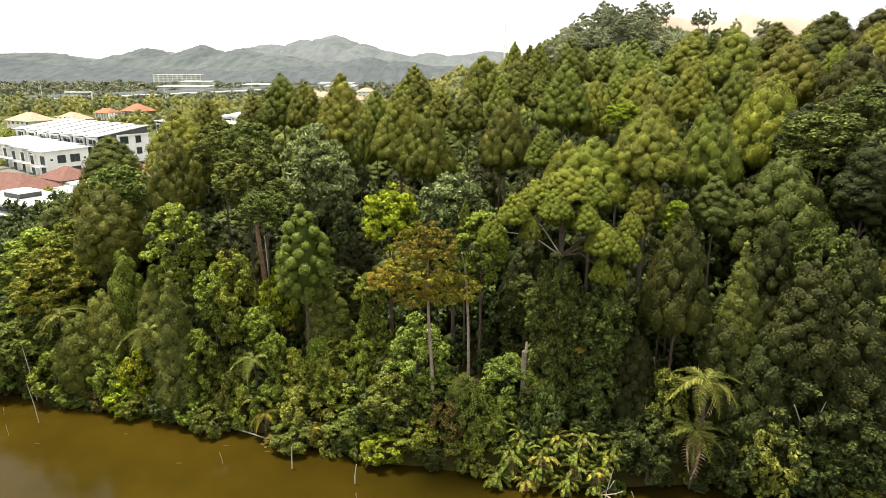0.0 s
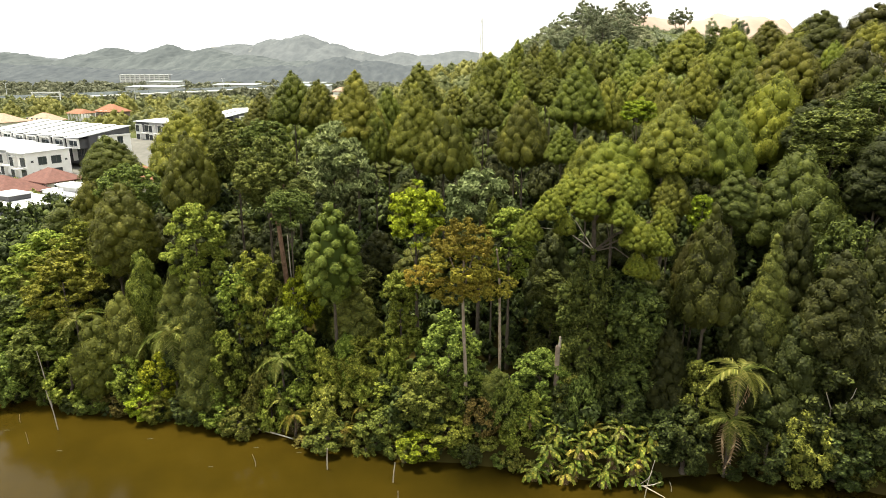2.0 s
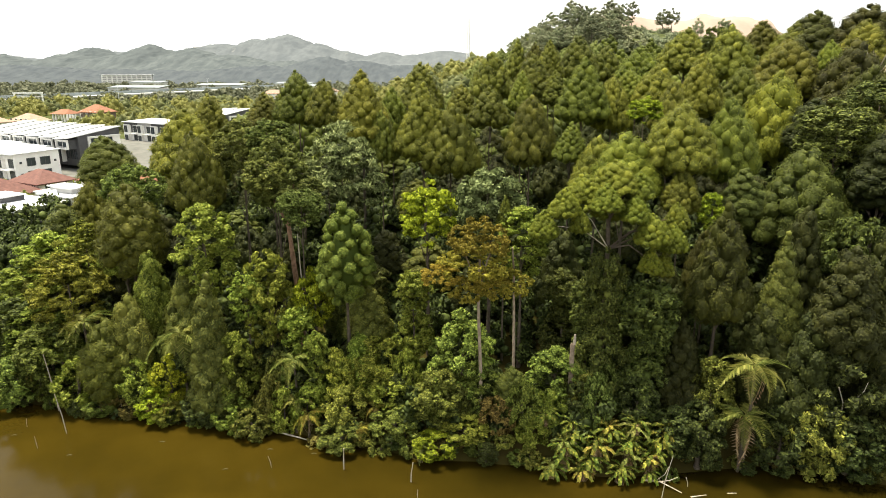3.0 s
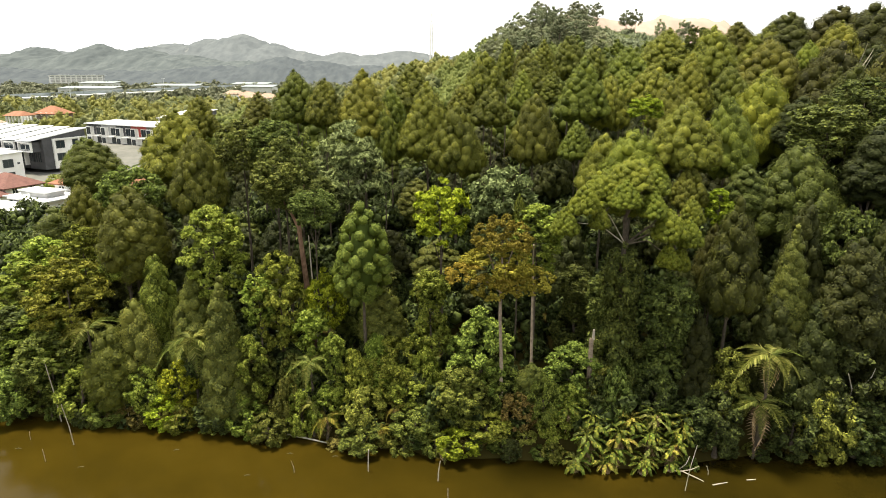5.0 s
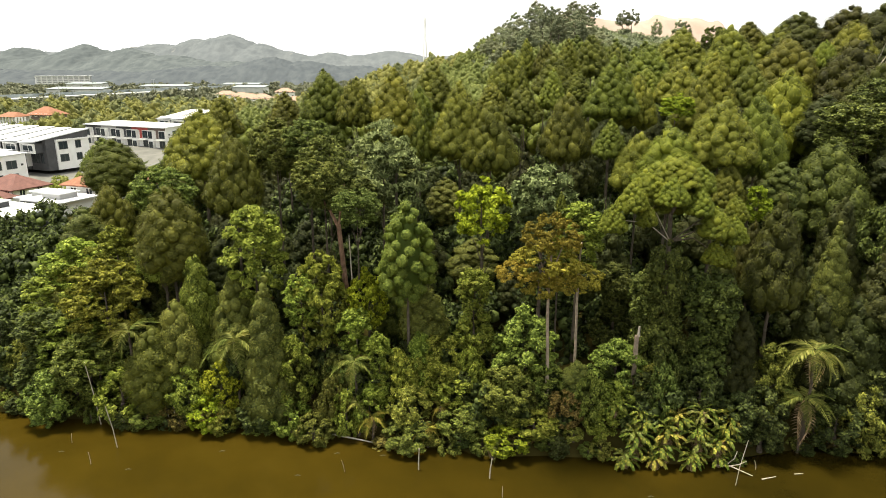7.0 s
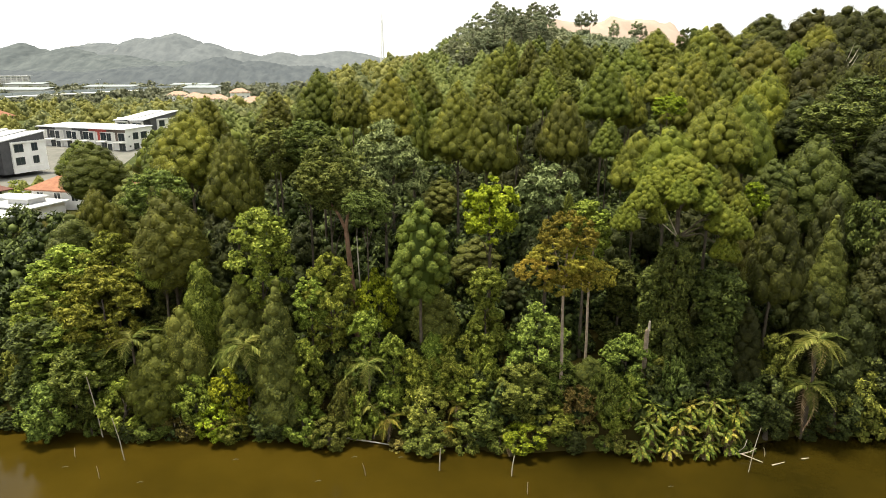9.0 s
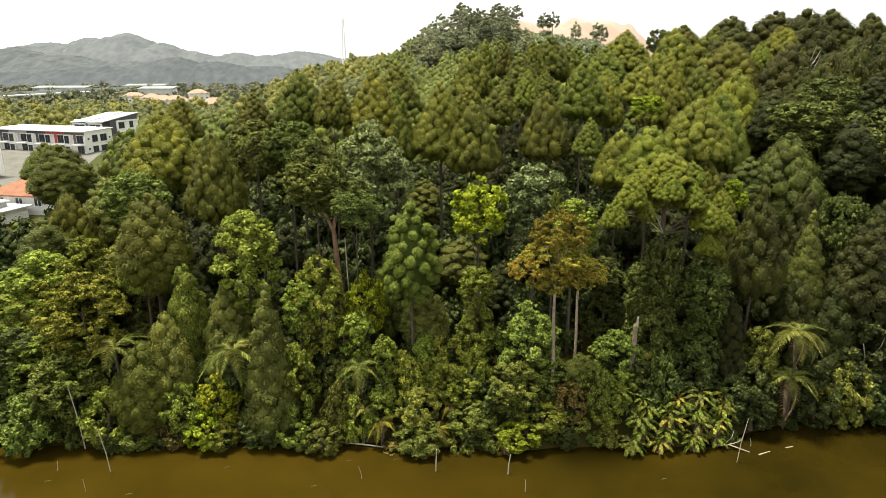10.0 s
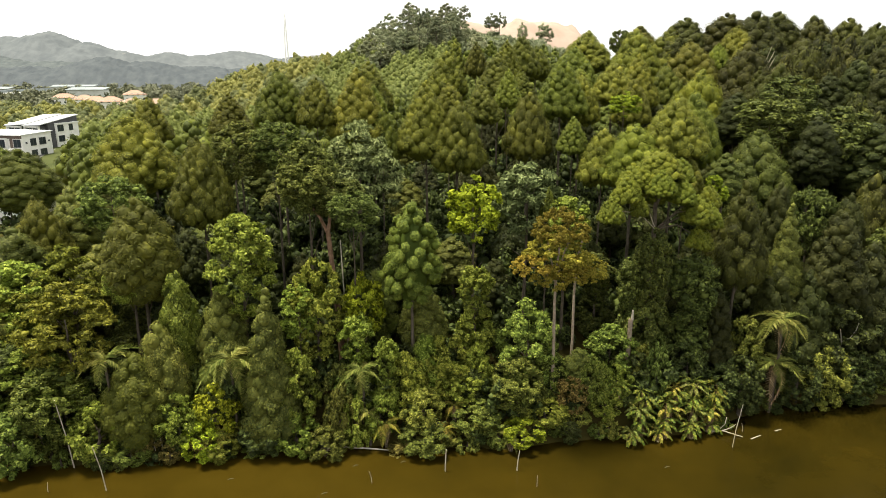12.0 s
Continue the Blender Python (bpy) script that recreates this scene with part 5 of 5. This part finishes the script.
bare_limb(one, "trunk", [(0.2, 0, -0.5), (0.15, 0, 5), (-0.1, -0.2, 10), (-0.2, -0.4, 13.6), (-0.1, -0.8, 17.0)], 0.19, 0.08, TAN_BARK)
for end in ((-3.2, -1.5, 14.6), (1.4, -1.6, 14.8), (0.9, -1.0, 17.2), (-1.6, -1.0, 17.0), (-1.0, -1.6, 13.6)):
    bare_limb(one, "limb", [(-0.2, -0.3, 12.6), (end[0] * 0.55 - 0.1, end[1] * 0.6, end[2] * 0.5 + 6.7), end], 0.09, 0.04, TAN_BARK)
tier(one, 0, -0.3, -0.9, 22.0 - g - 3.2, 2.6, 3.2)
tier(one, 1, -0.6, -1.2, 19.6 - g - 2.6, 2.9, 2.6)
tier(one, 2, -3.5, -1.9, 18.3 - g - 1.9, 1.7, 1.9)
tier(one, 0, -1.5, -1.8, 17.0 - g - 2.0, 1.7, 2.0)
tier(one, 1, 0.6, -1.6, 17.6 - g - 2.0, 1.8, 2.0)
two = tagged(new("tree"), "slender tree with a small bronze crown beside another", "tree", "forest trees")
g = float(land(-0.2, 55.8))
two.location = (-0.2, 55.8, g)
bare_limb(two, "trunk", [(0.1, 0, -0.5), (0.1, 0, 5), (0, 0, 9), (-0.2, -0.6, 13), (-0.6, -2.2, 15.6)], 0.16, 0.07, TAN_BARK)
tier(two, 1, -1.0, -3.6, 17.6 - g - 2.1, 1.9, 2.1)
tier(two, 2, -2.0, -4.4, 16.9 - g - 1.6, 1.4, 1.6)

red = tagged(new("tree"), "tall forest tree with a bare reddish forked trunk", "tree", "forest trees")
g = float(land(-21.9, 65.0))
red.location = (-21.9, 65.0, g)
bare_limb(red, "trunk", [(0.6, 0, -0.4), (0.4, 0, 5), (0.0, 0, 10), (-0.3, 0, 14.2)], 0.36, 0.22, RED_BARK)
bare_limb(red, "limb", [(-0.3, 0, 14.2), (-1.0, 0.1, 15.8), (-2.2, 0.4, 17.6)], 0.20, 0.07, RED_BARK)
bare_limb(red, "limb", [(-0.3, 0, 14.2), (0.0, 0.1, 16.2), (0.4, 0.4, 18.6)], 0.19, 0.06, RED_BARK)
for k, (x, y, z, r, h) in enumerate(((0.9, 0.2, 15.6, 2.3, 4.4), (-2.2, 0.8, 17.4, 2.4, 4.2))):
    part_object("crown", tree_meshes("broad")[k][0], red, Matrix.Translation((x, y, z)) @ Matrix.Diagonal((r / 3.4, r / 3.4, h / 8.5, 1)))

stem = tagged(new("dead_tree"), "thin bleached bare stem beside the reddish trunk", "dead tree")
g = float(land(-21.0, 64.2))
stem.location = (-21.0, 64.2, g)
bare_limb(stem, "trunk", [(0.2, 0, -0.4), (0.1, 0, 5), (-0.1, 0, 10), (-0.2, 0, 17.5 - g)], 0.10, 0.05, PALE_BARK)
bough = tagged(new("dead_tree"), "leaning bare grey tree with crooked branches in the thicket", "dead tree")
g = float(land(26.6, 49.6))
bough.location = (26.6, 49.6, g)
bare_limb(bough, "trunk", [(0.6, 0, -0.4), (0.5, -0.6, 3.6), (0.1, -1.2, 6.0), (-0.7, -1.5, 7.6)], 0.10, 0.04, PALE_BARK)
for path in ([(0.1, -1.2, 6.0), (1.0, -1.4, 6.4), (2.0, -1.4, 6.3)], [(0.5, -0.6, 3.6), (-0.5, -1.3, 4.5), (-0.6, -1.6, 5.8)], [(1.0, -1.4, 6.4), (1.5, -1.5, 7.2), (1.7, -1.5, 8.0)]):
    bare_limb(bough, "branch", path, 0.055, 0.02, PALE_BARK)

snag = tagged(new("snag"), "broken grey-brown dead trunk among the shrubs", "dead tree")
snag.location = (4.8, 53.4, float(land(4.8, 53.4)))
g = float(land(4.8, 53.4))
bare_limb(snag, "trunk", [(0, 0, -0.4), (0, 0, 4), (0, 0, 7), (0.05, 0, 10.0 - g)], 0.25, 0.19, BARK)
part("broken_tip", tube([(0.16, 0, 9.9 - g), (0.18, 0, 10.9 - g)], [0.14, 0.09], 6), PALE_BARK, snag)

dead = tagged(new("dead_tree"), "leafless grey tree on the ridge", "dead tree")
g = float(land(54.6, 92.5))
dead.location = (54.6, 92.5, g)
bare_limb(dead, "trunk", [(0, 0, -0.4), (0.2, 0, 8), (0, 0, 33.5 - g)], 0.3, 0.12, PALE_BARK)
for k in range(16):
    a, z0 = k * 2.4, 28.5 - g + 0.32 * k
    bare_limb(dead, "branch", [(0, 0, z0), (math.cos(a) * 1.3, math.sin(a) * 1.3, z0 + 1.8), (math.cos(a) * 2.1, math.sin(a) * 2.1, z0 + 3.6)], 0.09, 0.025, PALE_BARK)

# A great tree with several domes and limbs that show beneath them.
GREAT = ((8.1, 55.3, 26.2, 2.3, 3.0), (10.2, 54.9, 25.3, 1.5, 2.5), (7.0, 53.4, 24.5, 1.5, 2.5), (9.5, 53.3, 23.5, 1.4, 2.4), (3.6, 53.8, 24.1, 1.5, 2.6), (1.8, 53.4, 22.3, 1.3, 2.5),
         (10.9, 52.9, 22.0, 1.7, 2.8), (13.0, 53.4, 21.0, 1.3, 2.6), (10.9, 52.5, 19.1, 1.1, 2.2), (13.5, 54.5, 22.6, 1.2, 2.4), (5.5, 55.3, 25.1, 1.8, 2.7), (8.4, 57.0, 24.0, 2.4, 3.2), (4.9, 53.6, 22.2, 1.0, 2.0), (12.2, 53.0, 18.6, 1.0, 2.2))
great = tagged(new("tree"), "great tree with several bright olive domes over pale limbs", "tree", "forest trees")
gx, gy = 7.9, 55.4
g = float(land(gx, gy))
great.location = (gx, gy, g)
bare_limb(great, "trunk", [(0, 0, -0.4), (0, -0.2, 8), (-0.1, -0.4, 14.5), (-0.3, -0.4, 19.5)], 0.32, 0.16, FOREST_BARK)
for k, (x, y, top, r, h) in enumerate(GREAT):
    part_object("crown", tree_meshes("bright")[k % 3][0], great, Matrix.Translation((x - gx, y - gy, top - g - h)) @ Matrix.Rotation(k * 1.9, 4, "Z") @ Matrix.Diagonal((r / 4.0, r / 4.0, h / 7.0, 1)))
    start = (-0.2, -0.7, 17.0 + 0.15 * k) if k < 4 or k > 9 else (-0.1, -0.6, 14.5)
    end = (x - gx, y - gy, top - g - 0.55 * h)
    bend = [0.55 * start[i] + 0.45 * end[i] + (0, -0.3, 0.9)[i] for i in range(3)]
    bare_limb(great, "limb", [start, tuple(bend), end], 0.06 if k in (4, 5) else 0.09, 0.03, PALE_BARK if k in (4, 5) else FOREST_BARK)


# ---- palms ----
def frond_mesh(name, rng, mat, pairs=18, droop=0.9, wide=0.30):
    """A pinnate frond of unit length that arches out along +x and droops."""
    pts = [Vector((t * (1 - 0.18 * t), 0, 0.42 * t - droop * t * t)) for t in np.linspace(0, 1, 8)]
    vs, fs = tube(pts, [0.012 * (1 - 0.8 * i / 7) + 0.002 for i in range(8)], 4)
    for k in range(pairs):
        t = 0.12 + 0.88 * k / (pairs - 1)
        p = Vector((t * (1 - 0.18 * t), 0, 0.42 * t - droop * t * t))
        ln = wide * math.sin(math.pi * min(0.95, 0.25 + 0.72 * t)) * rng.uniform(0.85, 1.1)
        for side in (-1, 1):
            tip = p + Vector((ln * 0.55, side * ln * 0.8, -ln * rng.uniform(0.25, 0.6)))
            along = Vector((0.019, 0, 0))
            mid = (p + tip) / 2 + Vector((0.01, 0, 0.02))
            n = len(vs)
            vs += [p - along, p + along, mid + along, tip, mid - along]
            fs += [(n, n + 1, n + 2, n + 3, n + 4)]
    return mesh(name, vs, fs, mat, False)


def paddle_mesh(name, rng, mat):
    """An undivided pleated blade of unit length on a stalk, with a torn edge."""
    pts = [Vector((t * (1 - 0.15 * t), 0, 0.55 * t - 0.75 * t * t)) for t in np.linspace(0, 1, 9)]
    vs, fs = tube(pts, [0.014 * (1 - 0.8 * i / 8) + 0.002 for i in range(9)], 4)
    for side in (-1, 1):
        for k in range(2, 8):
            p, q = pts[k], pts[k + 1]
            wide = 0.105 * math.sin(math.pi * (k - 1.4) / 7.4) + 0.03
            tip = rng.uniform(0.85, 1.1)
            n = len(vs)
            vs += [p, q, q + Vector((0.07, side * wide * tip, 0.05 - 0.10 * tip)), p + Vector((0.06, side * wide * 0.92, 0.03))]
            fs += [(n, n + 1, n + 2, n + 3)]
    return mesh(name, vs, fs, mat, False)


FRONDS = {}


def fronds(tone, shape):
    if (tone, shape) not in FRONDS:
        rng = np.random.default_rng(len(FRONDS) + 70)
        wide, droop, pairs = {"pinnate": (0.32, 1.15, 28), "broad": (0.44, 0.75, 7), "hang": (0.22, 1.8, 18)}[shape]
        FRONDS[(tone, shape)] = [paddle_mesh("frond", rng, LEAF[tone]) for _ in range(3)] if shape == "broad" else [frond_mesh("frond", rng, LEAF[tone], pairs, droop, wide) for _ in range(2)]
    return FRONDS[(tone, shape)]


def palm(x, y, z, length, count, tone="palm", shape="pinnate", dry=0, label="palm with arching green fronds on the lake shore", trunk=True, seed=0, group="palms"):
    """A palm whose fronds spring from the height z."""
    rng = np.random.default_rng(seed + int(x * 10) + 500)
    g = float(land(x, y))
    base = tagged(new("palm"), label, "palm", group)
    base.location = (x, y, g)
    if trunk and z - g > 0.6:
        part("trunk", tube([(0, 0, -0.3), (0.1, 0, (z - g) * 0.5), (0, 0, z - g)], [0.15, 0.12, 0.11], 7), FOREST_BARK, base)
    for k in range(count + dry):
        old = k >= count
        me = fronds("dry" if old else tone, "hang" if old else shape)[k % 2]
        ln = length * rng.uniform(0.75, 1.1)
        tilt = 35 if old else -38 + 55 * (k / max(count - 1, 1)) + rng.uniform(-8, 8)
        part_object("frond", me, base, Matrix.Translation((0, 0, max(z - g, 0.3))) @ pose(0, 0, 0, 0, tilt, k * 137.5 + rng.uniform(-15, 15)) @ Matrix.Scale(ln, 4), "dry brown hanging frond" if old else "")
    return base


palm(19.1, 48.9, 9.7, 3.2, 12, seed=1, dry=2, label="tall palm with long arching pale green fronds")
palm(18.6, 48.6, 5.3, 3.2, 10, seed=2, dry=3, label="palm with green and dry fronds at the water")
palm(-42.4, 61.5, 9.2, 3.0, 9, seed=3)
palm(-32.2, 59.6, 8.6, 3.4, 11, seed=4)
palm(-20.9, 57.4, 6.8, 2.6, 8, seed=5)
palm(-20.7, 55.7, 3.4, 1.8, 7, seed=6)
palm(-19.4, 54.9, 2.4, 1.8, 8, "yellow_palm", dry=4, seed=7, label="yellowing palm with hanging dry fronds by the water")
palm(-14.4, 53.2, 1.9, 1.7, 8, "yellow_palm", dry=2, seed=8, label="yellowing palm leaning over the water")
palm(-13.0, 54.4, 3.4, 1.5, 5, "yellow_palm", dry=3, seed=9, label="half-dry palm among the shrubs")
palm(-8.9, 50.7, 1.5, 1.4, 5, dry=5, seed=10, label="small palm with hanging dry fronds by the water")
palm(-48.5, 62.6, 3.6, 1.6, 6, "yellow_palm", seed=11, label="small yellow-green palm on the shore")
palm(-33.5, 58.6, 2.2, 1.7, 7, "yellow_palm", seed=12, label="small yellow-green palm on the shore")
thicket = np.random.default_rng(33)
for k in range(28):
    u = k / 27
    x = 2.4 + 10.4 * ((u * 7.0) % 1.0) + thicket.uniform(-0.4, 0.4)
    y = float(np.interp(x, SHORE_X, SHORE_Y)) - 0.5 + 2.6 * u
    palm(x, y, float(land(x, y)) + 0.7 + 1.9 * u + thicket.uniform(0, 0.6), thicket.uniform(1.25, 1.85), 14, ("thicket", "yellow_palm", "thicket", "thicket", "palm", "thicket")[k % 6], "broad", 11 if u < 0.5 else 3,
         "low yellow-green palm in a thicket on the bank", False, k, "palm thicket")

# ---- stakes, logs and branches in the water ----
def stake(x, y, high, r, lean, label="bare pale stake standing in the water"):
    st = tagged(new("stake"), label, "stake", "stakes in the water")
    st.location = (x, y, 0)
    part("stem", tube([(0, 0, -1.2), (lean[0] * 0.4, lean[1] * 0.4, high * 0.45), (lean[0], lean[1], high)], [r * 0.55, r * 0.48, r * 0.36], 7), PALE_BARK, st)
    return st


for row in ((-15.5, 49.7, 2.1, 0.12, (0.1, 0)), (-9.65, 47.8, 1.9, 0.11, (0.25, 0)), (-21.75, 50.1, 1.2, 0.05, (-0.3, 0)), (-9.0, 45.2, 1.1, 0.06, (0, 0)),
            (-45.7, 60.6, 6.6, 0.11, (-0.7, 0)), (-42.6, 56.2, 4.2, 0.09, (-0.6, 0)), (-38.4, 60.0, 3.2, 0.10, (-0.5, 0)), (-39.2, 60.2, 2.6, 0.07, (0.0, 0)), (-44, 53.7, 1.2, 0.05, (-0.1, 0)),
            (10.5, 44.7, 4.2, 0.07, (0.7, 0)), (-47.2, 57.5, 0.9, 0.05, (0.1, 0)), (13.6, 46.6, 0.9, 0.07, (-0.3, 0))):
    stake(*row)


def log(name, label, path, r0, r1, forks=()):
    lg = tagged(new(name), label, "log", "drift logs")
    lg.location = path[0]
    rel = [tuple(np.subtract(p, path[0])) for p in path]
    bare_limb(lg, "stem", rel, r0, r1, PALE_BARK)
    for f in forks:
        bare_limb(lg, "branch", [tuple(np.subtract(p, path[0])) for p in f], r0 * 0.6, r0 * 0.25, PALE_BARK)


log("log", "long pale fallen trunk lying from the bank into the water", [(-23.4, 55.9, 0.30), (-21.2, 55.1, 0.18), (-18.9, 54.2, 0.02)], 0.10, 0.05)
log("log", "bleached forked branch lying at the bank", [(10.2, 47.4, 0.15), (11.2, 46.7, 0.45), (12.7, 45.7, 0.05)], 0.08, 0.035, [[(10.9, 46.9, 0.4), (11.6, 46.9, 1.0), (12.0, 47.2, 1.5)], [(11.2, 46.7, 0.45), (11.9, 46.5, 0.7), (12.6, 46.6, 0.9)]])
log("log", "short bleached stick floating in the water", [(13.2, 45.2, 0.02), (14.6, 45.4, 0.05)], 0.06, 0.03)
log("log", "short bleached stick floating in the water", [(16.4, 45.6, 0.02), (17.2, 45.6, 0.03)], 0.05, 0.03)
for k, (x, y) in enumerate(((-40.5, 52.5), (-33, 54.5), (-22.6, 53), (-18.5, 52.2), (-25.8, 50), (-47.5, 56), (3, 44))):
    chip = tagged(new("driftwood"), "dark piece of driftwood awash in the lake", "driftwood", "drift pieces")
    chip.location = (x, y, 0.0)
    part("piece", tube([(-0.3, 0, -0.03), (0, 0.06, 0.02), (0.3, 0.03, -0.03)], [0.03, 0.05, 0.03], 6), SOIL, chip)
